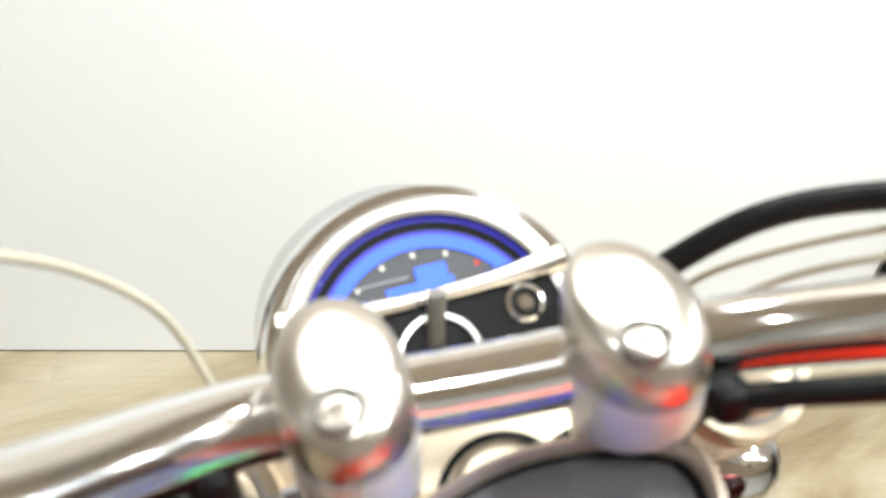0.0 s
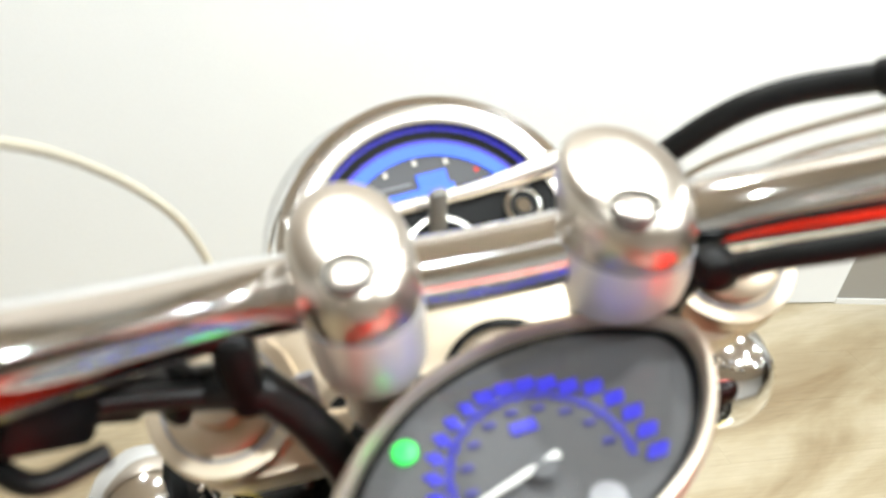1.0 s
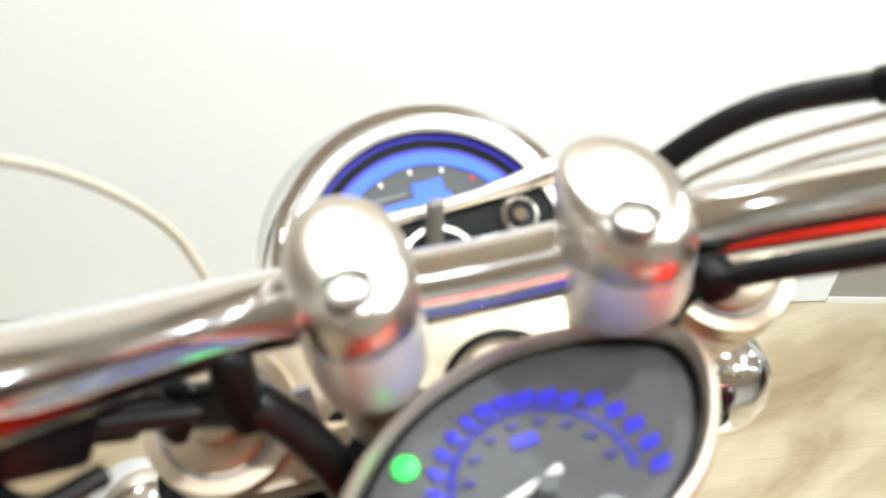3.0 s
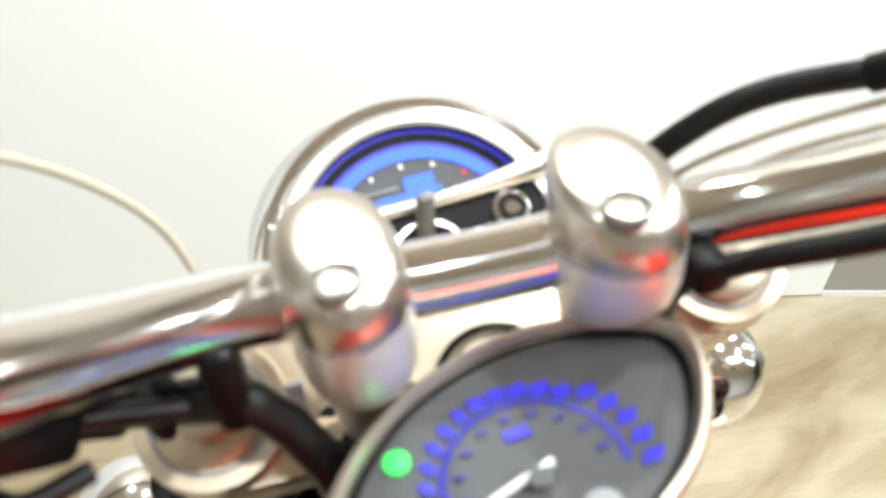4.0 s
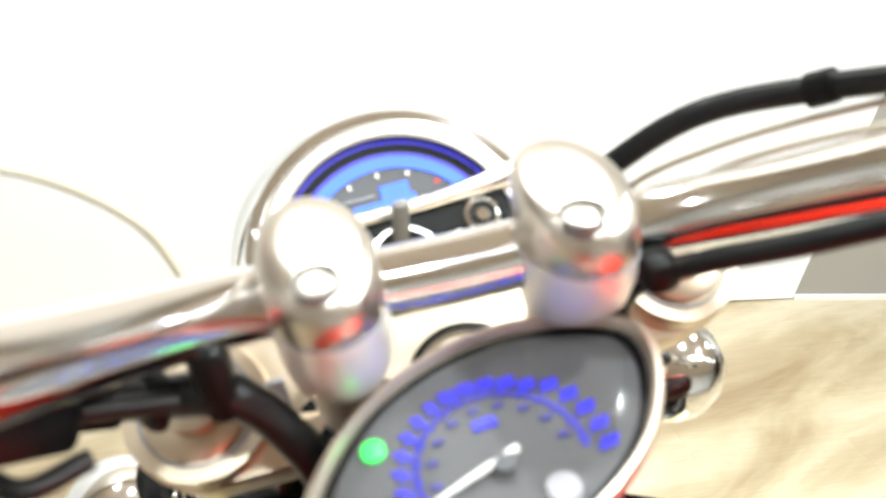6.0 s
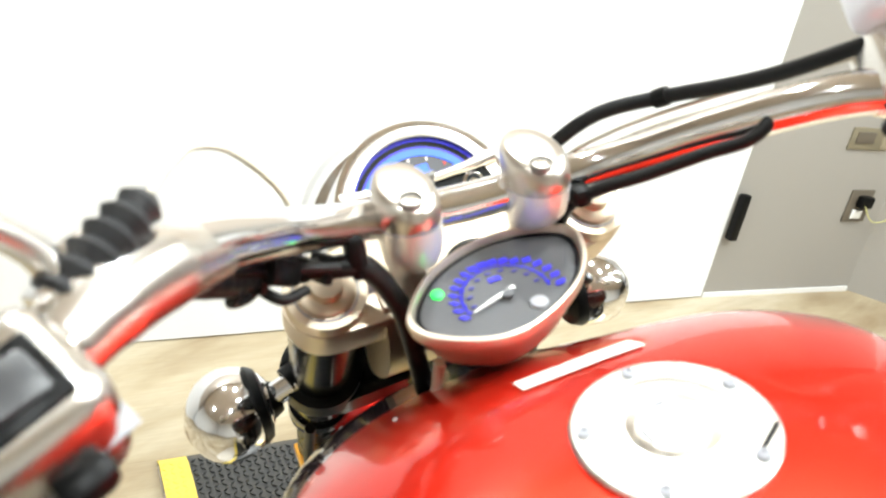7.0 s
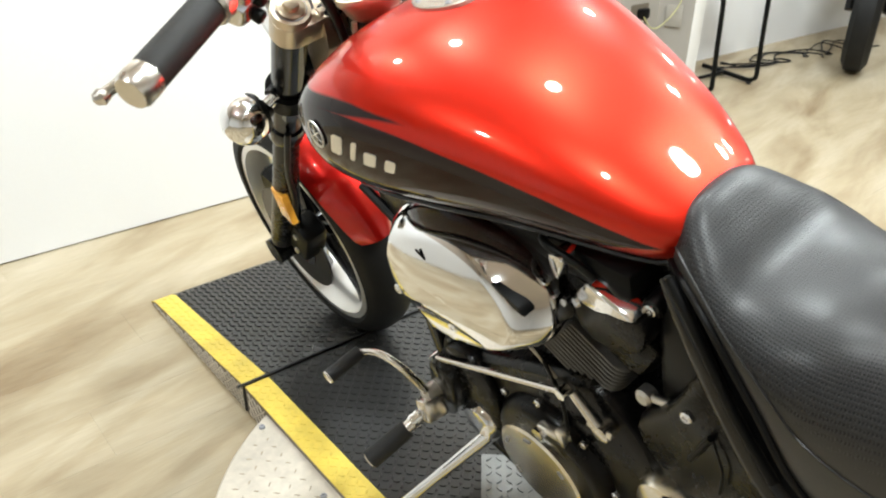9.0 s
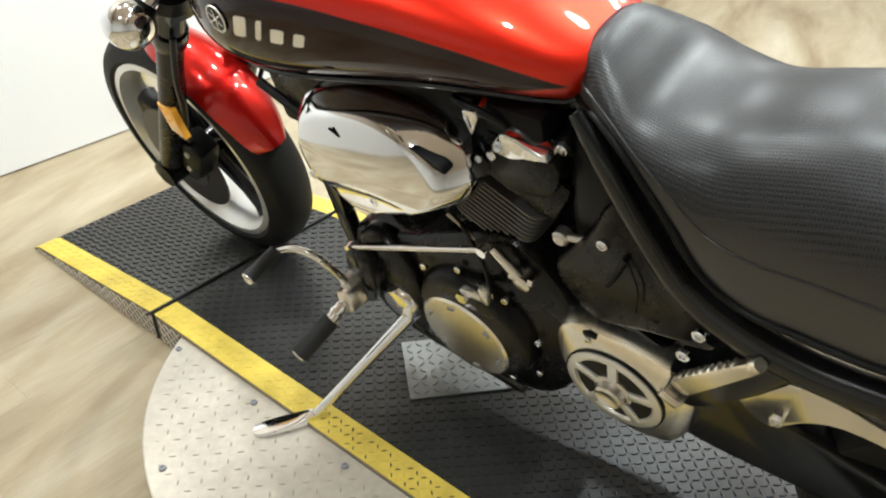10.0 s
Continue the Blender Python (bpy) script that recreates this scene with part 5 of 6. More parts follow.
        sig = part("turn_signal", lathe([(r * g, h * g) for r, h in ((0.0, -0.042), (0.015, -0.040), (0.028, -0.031), (0.0365, -0.016), (0.039, 0.0), (0.038, 0.012), (0.0355, 0.020))], c, (0.25 * -sgn, 1, -0.15), 36), CHROME, bike, "chrome bullet turn signal")
        part("signal_lens", lathe([(r * g, h * g) for r, h in ((0.033, 0.019), (0.031, 0.024), (0.018, 0.030), (0.0, 0.032))], c, (0.25 * -sgn, 1, -0.15), 32), AMBER, sig, "amber lens")
        part("signal_stalk", tube([c + V(-sgn * 0.028, 0, 0), V(sgn * 0.125, 0.155, 0.838)], 0.011, 14), CHROME, sig)
        part("stalk_collar", lathe([(r * g, h) for r, h in ((0.0345, -0.004), (0.0355, 0.002), (0.031, 0.009), (0.018, 0.013), (0.013, 0.024))], c + V(-sgn * 0.020 * g, 0, 0), (-sgn, 0, 0), 28), PLASTIC, sig, "black stalk collar")
        part("stalk_clamp", lathe([(0.036, -0.016), (0.036, 0.016)], F_TOP + V(sgn * 0.103, 0, 0) + F_DIR * 0.205, F_DIR, 28), PLASTIC, sig, "black stalk clamp")
        part("stalk_arm", tube([V(sgn * 0.135, 0.157, 0.838), V(sgn * 0.105, 0.165, 0.845)], 0.013, 12), PLASTIC, sig)


fork()


def handlebar():
    left = [(-0.39, -0.237, 1.111), (-0.28, -0.185, 1.128), (-0.25, -0.166, 1.136), (-0.21, -0.130, 1.139), (-0.175, -0.089, 1.126), (-0.14, -0.046, 1.099), (-0.105, -0.002, 1.068), (-0.075, 0.023, 1.049), (-0.045, 0.030, 1.039)]
    right = [(0.045, 0.022, 1.037), (0.075, 0.015, 1.040), (0.105, -0.007, 1.052), (0.14, -0.047, 1.077), (0.18, -0.097, 1.103), (0.215, -0.135, 1.109), (0.25, -0.165, 1.102), (0.28, -0.185, 1.096), (0.385, -0.222, 1.072)]
    pts = [V(*q) for q in left + [(0.0, 0.027, 1.036)] + right]
    part("handlebar", tube(pts, 0.0130, 24, 8), CHROME, bike, "chrome drag handlebar")
    for sgn in (-1, 1):
        c = V(-0.047, 0.028, 1.039) if sgn < 0 else V(0.041, 0.023, 1.039)
        ax = V(0, 0.10, 1.0).normalized()
        fw = V(0, 1.0, -0.10).normalized()
        # a barrel with a broad, almost flat top that slopes to the rider, on a narrower post
        rings = []
        for h, rw, rd, back in ((-0.066, 0.0125, 0.0125, -0.016), (-0.042, 0.0130, 0.0130, -0.010), (-0.036, 0.0145, 0.0145, -0.004), (-0.029, 0.0172, 0.0205, 0.002), (-0.020, 0.0188, 0.0250, 0.006), (-0.008, 0.0198, 0.0278, 0.009), (0.004, 0.0200, 0.0285, 0.0105),
                                (0.014, 0.0200, 0.0290, 0.012), (0.0220, 0.0195, 0.0282, 0.012), (0.0262, 0.0180, 0.0262, 0.012), (0.0282, 0.0150, 0.0225, 0.012), (0.0288, 0.0090, 0.0135, 0.012), (0.0289, 0.0015, 0.0020, 0.012)):
            ring = []
            h = h * 0.84 if sgn > 0 and h < 0 else h
            for k in range(40):
                x, y = math.cos(2 * math.pi * k / 40), math.sin(2 * math.pi * k / 40)
                q = c + ax * h + V(1, 0, 0) * rw * x + fw * (rd * y - back)
                q = q + ax * (0.25 * rd * y * min(1.0, max(0.0, (h - 0.004) / 0.012)))
                ring.append(q)
            rings.append(ring)
        cl = part("bar_riser", loft(bmesh.new(), rings[:7]), RISER_BASE, bike, "frosted aluminium barrel-shaped handlebar riser", 60)
        part("riser_cap", loft(bmesh.new(), rings[6:]), RISER, cl, "polished aluminium riser cap", 60)
        band = [[c + ax * (h + 0.004) + V(1, 0, 0) * (0.0199 + g) * math.cos(a) + fw * ((0.0286 + g) * math.sin(a) - 0.0105) for a in np.linspace(0, 2 * math.pi, 40, endpoint=False)] for h, g in ((-0.0005, 0.0), (-0.0003, 0.0004), (0.0003, 0.0004), (0.0005, 0.0))]
        part("riser_split", loft(bmesh.new(), band, cap=False), GREY_MARK, cl, "dark split line between cap and base")
        bx = (ax - fw * 0.25).normalized()
        bc = V(-0.0497, -0.0005, 0) if sgn < 0 else V(0.0360, -0.0055, 0)
        bc = V(bc.x, bc.y, c.z + 0.0270)
        # grey ring carries the dark crescent of a recess that isn't cut
        part("bolt_recess_shade", lathe([(0.0074, -0.004), (0.0074, 0.0012), (0.0066, 0.0016), (0.0060, 0.0004), (0.0060, -0.002)], bc, bx, 28, cap=False), KEY_GREY, cl)
        part("clamp_bolt", lathe([(0.0060, -0.006), (0.0060, 0.0000), (0.0050, 0.0006), (0.0032, 0.0006), (0.0030, -0.0010), (0.0, -0.0012)], bc, bx, 24), RISER, cl, "recessed clamp bolt")
        part("riser_foot", lathe([(0.0215, 0.0), (0.0215, 0.006), (0.0195, 0.009), (0.0150, 0.010)], c - ax * 0.068 + fw * 0.022, (0, -0.3, 1), 32), PLASTIC, cl, "black riser bushing")
        i, e = (V(-0.28, -0.185, 1.128), V(-0.39, -0.237, 1.111)) if sgn < 0 else (V(0.28, -0.185, 1.096), V(0.385, -0.222, 1.072))
        d = (e - i).normalized()
        g = part("grip", tube([i, i.lerp(e, 0.5), e - d * 0.008], 0.0185, 24, 4), GRIP, bike, "black rubber grip")
        part("grip_collar", lathe([(0.0205, -0.012), (0.0225, -0.006), (0.0205, 0.0), (0.0225, 0.006), (0.020, 0.010)], i, d, 28), SATIN, g)
        part("bar_end", lathe([(0.0185, -0.010), (0.0190, -0.004), (0.0190, 0.010), (0.016, 0.016), (0.0, 0.017)], e, d, 28), SATIN, g, "satin bar end cap")
        # switch housing
        q = V(-0.246, -0.164, 1.126) if sgn < 0 else V(0.250, -0.164, 1.106)
        side = d
        fwd = V(0, 0, 1).cross(side) * sgn
        fwd.normalize()
        upv = side.cross(fwd) * (1 if side.cross(fwd).z > 0 else -1)
        tip_up = radians(28)
        m = Matrix((side * sgn, fwd * math.cos(tip_up) + upv * math.sin(tip_up), upv * math.cos(tip_up) - fwd * math.sin(tip_up))).transposed()
        h = part("switch_housing", box(q, (0.056, 0.052, 0.062), 0.013, m, segments=4), SATIN, bike, "cast aluminium handlebar switch housing")
        part("housing_split", box(q, (0.0563, 0.0523, 0.0010), 0.0, m), GREY_MARK, h)
        if sgn < 0:
            part("switch_frame", box(q + m @ V(0.002, -0.004, 0.0305), (0.032, 0.027, 0.004), 0.002, m), PLASTIC, h, "black switch frame")
            tilt = m @ Euler((0, radians(9), 0)).to_matrix()
            part("rocker_switch", box(q + m @ V(0.002, -0.004, 0.0325), (0.024, 0.018, 0.006), 0.002, tilt), KNOB_BLACK, h, "black rocker switch")
            part("signal_switch", box(q + m @ V(0.004, -0.029, -0.002), (0.020, 0.014, 0.016), 0.005, m), PLASTIC, h, "black turn signal switch")
            part("horn_button", lathe([(0.008, 0), (0.008, 0.008), (0.006, 0.010)], q + m @ V(-0.004, -0.026, -0.020), m @ V(0, -1, -0.2), 16), PLASTIC, h)
        else:
            part("stop_switch", box(q + m @ V(0.0, -0.006, 0.031), (0.018, 0.018, 0.009), 0.003, m), RED_PLASTIC, h, "red engine stop switch")
            part("starter_button", lathe([(0.009, 0), (0.009, 0.008), (0.007, 0.010)], q + m @ V(-0.004, -0.026, -0.016), m @ V(0, -1, -0.2), 18), PLASTIC, h)
        # lever perch with its lever
        pq = V(-0.205, -0.122, 1.132) if sgn < 0 else V(0.200, -0.118, 1.114)
        if sgn < 0:
            perch = part("lever_perch", tube([(-0.228, -0.146, 1.138), (-0.212, -0.128, 1.139), (-0.190, -0.104, 1.132), (-0.168, -0.078, 1.118)], [0.015, 0.0180, 0.0175, 0.0135], 24, 8), SATIN, bike, "rounded cast aluminium lever perch")
            part("pivot_arm", box(pq + fwd * 0.026, (0.030, 0.040, 0.020), 0.007, m, segments=3), SATIN, perch)
        else:
            perch = part("lever_perch", box(pq + fwd * 0.014, (0.036, 0.052, 0.036), 0.010, m, segments=3), SATIN, bike, "cast aluminium lever perch")
        piv = pq + fwd * 0.042 + side * 0.005 - V(0, 0, 0.012 if sgn < 0 else 0)
        tip = V(-0.407, -0.120, 1.070) if sgn < 0 else V(0.40, -0.10, 1.045)
        bow = (-0.010, -0.010, 0.016) if sgn < 0 else (0.012, 0.012, 0.0)
        part("lever", tube([piv, piv + side * 0.045 + fwd * bow[0] - V(0, 0, bow[2]), piv.lerp(tip, 0.6) + fwd * bow[1] - V(0, 0, bow[2] * 0.4), tip], [0.008, 0.0065, 0.006, 0.0065], 12, 6), SATIN, perch, "silver lever blade")
        part("lever_ball", lathe([(0.0, -0.0095), (0.006, -0.0075), (0.0095, 0.0), (0.006, 0.0075), (0.0, 0.0095)], tip, (1, 0, 0), 18), SATIN, perch)
        if sgn < 0:
            pts = [V(-0.226, -0.136, 1.147).lerp(V(-0.186, -0.100, 1.161), k / 4) for k in range(5)]
            part("cable_boot", tube([pts[0] + (pts[-1] - pts[0]) * f for f in np.linspace(0, 1, 13)], [0.008, 0.0122, 0.0085, 0.0122, 0.0085, 0.0122, 0.0085, 0.0118, 0.008, 0.0110, 0.0075, 0.0092, 0.005], 16, 1), RUBBER, perch, "ribbed black cable boot")
        else:
            rq = V(0.215, -0.112, 1.146)
            part("reservoir", box(rq + fwd * 0.03, (0.062, 0.046, 0.034), 0.010, m, segments=3), GLASSY, perch, "pale brake fluid reservoir")
            part("reservoir_lid", box(rq + fwd * 0.03 + V(0, 0, 0.019), (0.066, 0.050, 0.008), 0.003, m), SATIN, perch)
            part("sight_glass", lathe([(0.010, 0), (0.010, 0.003), (0.0075, 0.003), (0.0, 0.002)], rq + fwd * 0.005, -fwd, 20), CASE, perch, "dark sight glass")
            part("perch_clamp", box(pq - fwd * 0.012 + V(0.012, 0, 0.0), (0.020, 0.020, 0.052), 0.004, m), SATIN, perch)
            for k in (-1, 1):
                bolt(perch, pq - fwd * 0.022 + V(0.012, 0, 0.017 * k), -fwd, 0.005, GREY_MARK)
            part("throttle_loop", tube([pq + V(0.0, 0.0, -0.016), pq + V(-0.022, -0.008, -0.020), pq + V(-0.010, -0.016, -0.027), pq + V(0.02, -0.016, -0.026), pq + V(0.05, -0.02, -0.020)], 0.0028, 8), HOSE, perch)


handlebar()


def mirror():
    b = V(-0.222, -0.135, 1.14)
    stem = [b, b + V(-0.004, 0.01, 0.025), V(-0.255, -0.145, 1.208), V(-0.272, -0.155, 1.218), V(-0.305, -0.172, 1.222), V(-0.335, -0.182, 1.225)]
    mi = part("mirror_stem", tube(stem, [0.0075, 0.006, 0.0052, 0.0044, 0.0044, 0.0044], 14), SATIN, bike, "satin chrome mirror stem")
    part("stem_nut", lathe([(0.0105, -0.006), (0.0105, 0.010), (0.008, 0.012)], b + V(-0.001, 0.002, 0.004), (-0.1, 0.2, 1), 6), CHROME, mi)
    c = V(-0.362, -0.192, 1.230)
    n = V(0.10, -1.0, 0.12).normalized()
    s = V(0, 0, 1).cross(n).normalized()
    t = n.cross(s)
    def outline(k, off):
        pts = []
        for i in range(48):
            a = 2 * math.pi * i / 48
            x, y = 0.054 * math.copysign(abs(math.cos(a)) ** 0.8, math.cos(a)), 0.039 * math.copysign(abs(math.sin(a)) ** 0.9, math.sin(a))
            x += 0.010 * (y / 0.043)
            pts.append(c + s * x * k + t * y * k + n * off)
        return pts
    shell = part("mirror_shell", loft(bmesh.new(), [outline(0.2, -0.030), outline(0.6, -0.024), outline(0.9, -0.012), outline(1.0, 0.0), outline(1.0, 0.004), outline(0.95, 0.006), outline(0.94, 0.003)]), CHROME, mi, "chrome mirror shell")
    part("mirror_glass", loft(bmesh.new(), [outline(0.945, 0.0035), outline(0.94, 0.0042)]), MIRROR, mi, "rear-view mirror glass")


mirror()


def hoses():
    h = part("brake_line", tube([(0.205, -0.105, 1.135), (0.175, -0.040, 1.097), (0.146, 0.022, 1.071), (0.110, 0.046, 1.060), (0.080, 0.064, 1.035), (0.055, 0.078, 1.006), (0.045, 0.085, 0.95)], 0.0052, 14), HOSE, bike, "black brake line")
    part("line_tie", lathe([(0.0068, -0.005), (0.0068, 0.005)], (0.146, 0.022, 1.071), (0.5, -0.7, 0.4), 14), PLASTIC, h)
    part("loom", tube([(0.152, -0.068, 1.094), (0.146, -0.074, 1.086), (0.136, -0.070, 1.077), (0.120, -0.054, 1.067), (0.095, -0.033, 1.052), (0.074, -0.014, 1.040), (0.062, 0.002, 1.026), (0.058, 0.014, 1.000), (0.060, 0.03, 0.93)], 0.0043, 12), HOSE, bike, "black wiring loom")
    part("loom_clip", box((0.064, -0.004, 1.034), (0.014, 0.016, 0.014), 0.005), PLASTIC, bike)
    l = part("loom", tube([(-0.205, -0.105, 1.124), (-0.185, -0.072, 1.103), (-0.165, -0.040, 1.076), (-0.148, -0.014, 1.058), (-0.135, -0.002, 1.049), (-0.121, 0.007, 1.040), (-0.107, 0.010, 1.033), (-0.088, 0.006, 1.031), (-0.080, 0.005, 1.024), (-0.072, 0.004, 1.009), (-0.064, 0.002, 0.980), (-0.058, 0.0, 0.90)], [0.0068, 0.0085, 0.0072, 0.0082, 0.0066, 0.0078, 0.0070, 0.0072, 0.0066], 14), TAPE, bike, "black taped wiring loom")
    part("loom_strap", box((-0.087, 0.006, 1.037), (0.013, 0.016, 0.030), 0.005), PLASTIC, l)
    part("loom_connector", box((-0.126, 0.004, 1.043), (0.026, 0.014, 0.014), 0.004, Euler((0, radians(40), radians(40))).to_matrix()), PLASTIC, l)
    for q, turn in ((V(-0.150, -0.017, 1.060), 42), (V(-0.108, 0.010, 1.034), 30)):
        part("loom_tie", box(q, (0.007, 0.018, 0.019), 0.003, Euler((0, radians(30), radians(turn))).to_matrix()), PLASTIC, l)
    part("signal_lead", tube([(-0.172, -0.060, 1.098), (-0.150, -0.028, 1.070), (-0.128, -0.006, 1.050), (-0.100, 0.002, 1.036)], 0.0036, 10), HOSE, l)
    for q in ([(-0.128, -0.010, 1.052), (-0.140, -0.004, 1.060), (-0.150, -0.016, 1.056), (-0.140, -0.026, 1.046), (-0.124, -0.016, 1.040)],
              [(-0.118, 0.004, 1.046), (-0.134, -0.012, 1.066), (-0.150, -0.030, 1.076), (-0.166, -0.050, 1.090)],
              [(-0.160, -0.040, 1.070), (-0.166, -0.034, 1.060), (-0.156, -0.022, 1.052), (-0.146, -0.022, 1.060)]):
        part("lead_loop", tube(q, 0.0034, 10), HOSE, l)
    part("lead_plug", box((-0.136, -0.014, 1.056), (0.030, 0.015, 0.016), 0.004, Euler((0, radians(38), radians(48))).to_matrix()), PLASTIC, l, "black lead connector")
    part("throttle_cable", tube([(0.195, -0.09, 1.12), (0.160, 0.0, 1.072), (0.12, 0.050, 1.040), (0.09, 0.075, 1.01), (0.08, 0.09, 0.95)], 0.0015, 8), CABLE, bike, "pale throttle cable")
    part("throttle_cable", tube([(0.185, -0.08, 1.105), (0.135, 0.01, 1.058), (0.10, 0.050, 1.022), (0.08, 0.07, 0.97)], 0.0015, 8), CABLE, bike)
    part("clutch_cable", tube([(-0.188, -0.101, 1.160), (-0.175, -0.050, 1.148), (-0.157, 0.018, 1.126), (-0.133, 0.077, 1.090), (-0.107, 0.108, 1.040), (-0.095, 0.112, 0.985), (-0.07, 0.10, 0.93)], 0.0019, 8), CABLE, bike, "pale clutch cable")
    part("lamp_wire", tube([(-0.058, -0.035, 0.97), (-0.062, -0.015, 0.90), (-0.055, 0.0, 0.86), (-0.05, 0.01, 0.80)], 0.004, 8), CABLE, bike, "pale wire beside the fork")


hoses()


def speedometer():
    out = [(-0.071, -0.027), (-0.062, -0.011), (-0.046, 0.005), (-0.028, 0.015), (-0.008, 0.021), (0.012, 0.0225), (0.031, 0.0195), (0.047, 0.0135), (0.0575, 0.005), (0.0575, -0.010), (0.048, -0.029), (0.033, -0.045), (0.010, -0.058), (-0.014, -0.0655), (-0.034, -0.064), (-0.054, -0.054), (-0.068, -0.041)]
    loop = out[-1:] + out + out[:2]
    pts = []
    for a, b, c, d in zip(loop, loop[1:], loop[2:], loop[3:]):
        a, b, c, d = (V(*q, 0) for q in (a, b, c, d))
        for k in range(5):
            s = k / 5
            pts.append(0.5 * (2 * b + (c - a) * s + (2 * a - 5 * b + 4 * c - d) * s * s + (3 * b - a - 3 * c + d) * s ** 3))
    ctr = sum(pts, V(0, 0, 0)) / len(pts)
    n = V(0.0, -0.10, 1.0).normalized()
    f = V(0, 1, 0.10).normalized()
    at = lambda p, k, h: V(ctr.x + (p.x - ctr.x) * k, -0.004, 1.0055) + f * (ctr.y + (p.y - ctr.y) * k) + n * h
    rings = [[at(p, k, h) for p in pts] for k, h in ((0.42, -0.046), (0.60, -0.042), (0.80, -0.030), (0.93, -0.014), (1.02, -0.006), (1.045, 0.0), (1.03, 0.0035), (0.985, 0.0042), (0.958, 0.002), (0.950, -0.002))]
    sp = part("speedometer", loft(bmesh.new(), rings, cap=False), GAUGE_SHELL, bike, "eye-shaped speedometer in a satin silver shell")
    part("dial", loft(bmesh.new(), [[at(p, 0.96, -0.0035) for p in pts], [at(p, 0.96, -0.002) for p in pts]]), DIAL, sp, "dark dial face")
    # the recessed inner wall's dark depth is put into a flat black ring
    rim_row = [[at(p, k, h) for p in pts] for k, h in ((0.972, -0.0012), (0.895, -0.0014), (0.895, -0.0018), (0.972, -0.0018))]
    part("dial_wall_shade", loft(bmesh.new(), rim_row, cap=False), GAP_BLACK, sp, "flat black ring in place of the dial's shaded inner wall")
    hub = V(-0.008, -0.030, 0)
    for k in range(17):
        a = radians(192 - 12.6 * k)
        far = 0.0338 + (0.0028 if k > 11 else 0.0)
        for j in range(2 if k < 7 else 3):
            wide = 0.0022 * (j - (0.5 if k < 7 else 1.0))
            p = hub + V(far * math.cos(a) + wide, far * math.sin(a), 0)
            part("scale_number", box(at(p, 0.97, 0.0) - n * 0.0012, (0.0021, 0.0056, 0.0008), 0.0004, Euler((0, 0, radians((90 - math.degrees(a)) * -0.35))).to_matrix()), DEEP_BLUE, sp)
    for k in range(41):
        a = radians(190 - 4.95 * k)
        p = hub + V(0.0290 * math.cos(a), 0.0290 * math.sin(a), 0)
        part("scale_tick", box(at(p, 0.97, 0.0) - n * 0.0012, (0.0034 if k % 3 == 0 else 0.0022, 0.0010, 0.0008), 0, Euler((0, 0, a)).to_matrix()), DEEP_BLUE, sp)
    for k in range(9):
        a = radians(182 - 22.0 * k)
        p = hub + V(0.0235 * math.cos(a), 0.0235 * math.sin(a), 0)
        part("inner_number", box(at(p, 0.97, 0.0) - n * 0.0012, (0.0040, 0.0022, 0.0008), 0.0004), DIM_BLUE, sp)
    part("unit_mark", box(at(hub + V(0.000, 0.017, 0), 0.97, 0.0) - n * 0.0014, (0.0085, 0.0045, 0.0008), 0), DEEP_BLUE, sp)
    part("green_lamp", lathe([(0.0042, -0.0015), (0.0042, 0.0), (0.003, 0.0008)], at(V(-0.046, -0.010, 0), 1, 0), n, 20), GREEN, sp, "lit green neutral lamp")
    tip, tail = at(V(-0.034, -0.037, 0), 1, 0.001), at(V(-0.002, -0.028, 0), 1, 0.001)
    part("needle", tube([tip, tip.lerp(tail, 0.5), tail], [0.0006, 0.0012, 0.0015], 8, 2), WHITE_PLASTIC, sp, "white needle")
    part("needle_hub", lathe([(0.0035, 0.0), (0.0045, 0.003), (0.0, 0.0035)], at(V(-0.008, -0.031, 0), 1, -0.001), n, 20), DIAL, sp)
    part("trip_button", lathe([(0.006, 0.0), (0.0055, 0.002), (0.0, 0.0025)], at(V(0.006, -0.046, 0), 1, -0.002), n, 20), GREY_MARK, sp)
    gl = part("dial_glass", loft(bmesh.new(), [[at(p, 0.945, 0.0006) for p in pts], [at(p, 0.6, 0.0014) for p in pts], [at(p, 0.05, 0.0018) for p in pts]], cap=False), GLASS, sp, "clear dial glass")
    part("mount", box((0.0, 0.03, 0.95), (0.05, 0.06, 0.05), 0.01), PLASTIC, sp, "black gauge mount")


def glass_material():
    m = bpy.data.materials.new("clear_glass")
    m.use_nodes = True
    t = m.node_tree
    t.nodes.remove(t.nodes["Principled BSDF"])
    tr, gl, mx = (t.nodes.new(k) for k in ("ShaderNodeBsdfTransparent", "ShaderNodeBsdfGlossy", "ShaderNodeMixShader"))
    gl.inputs["Roughness"].default_value = 0.03
    mx.inputs[0].default_value = 0.035
    t.links.new(tr.outputs[0], mx.inputs[1])
    t.links.new(gl.outputs[0], mx.inputs[2])
    t.links.new(mx.outputs[0], t.nodes["Material Output"].inputs[0])
    return m


GLASS = glass_material()
speedometer()


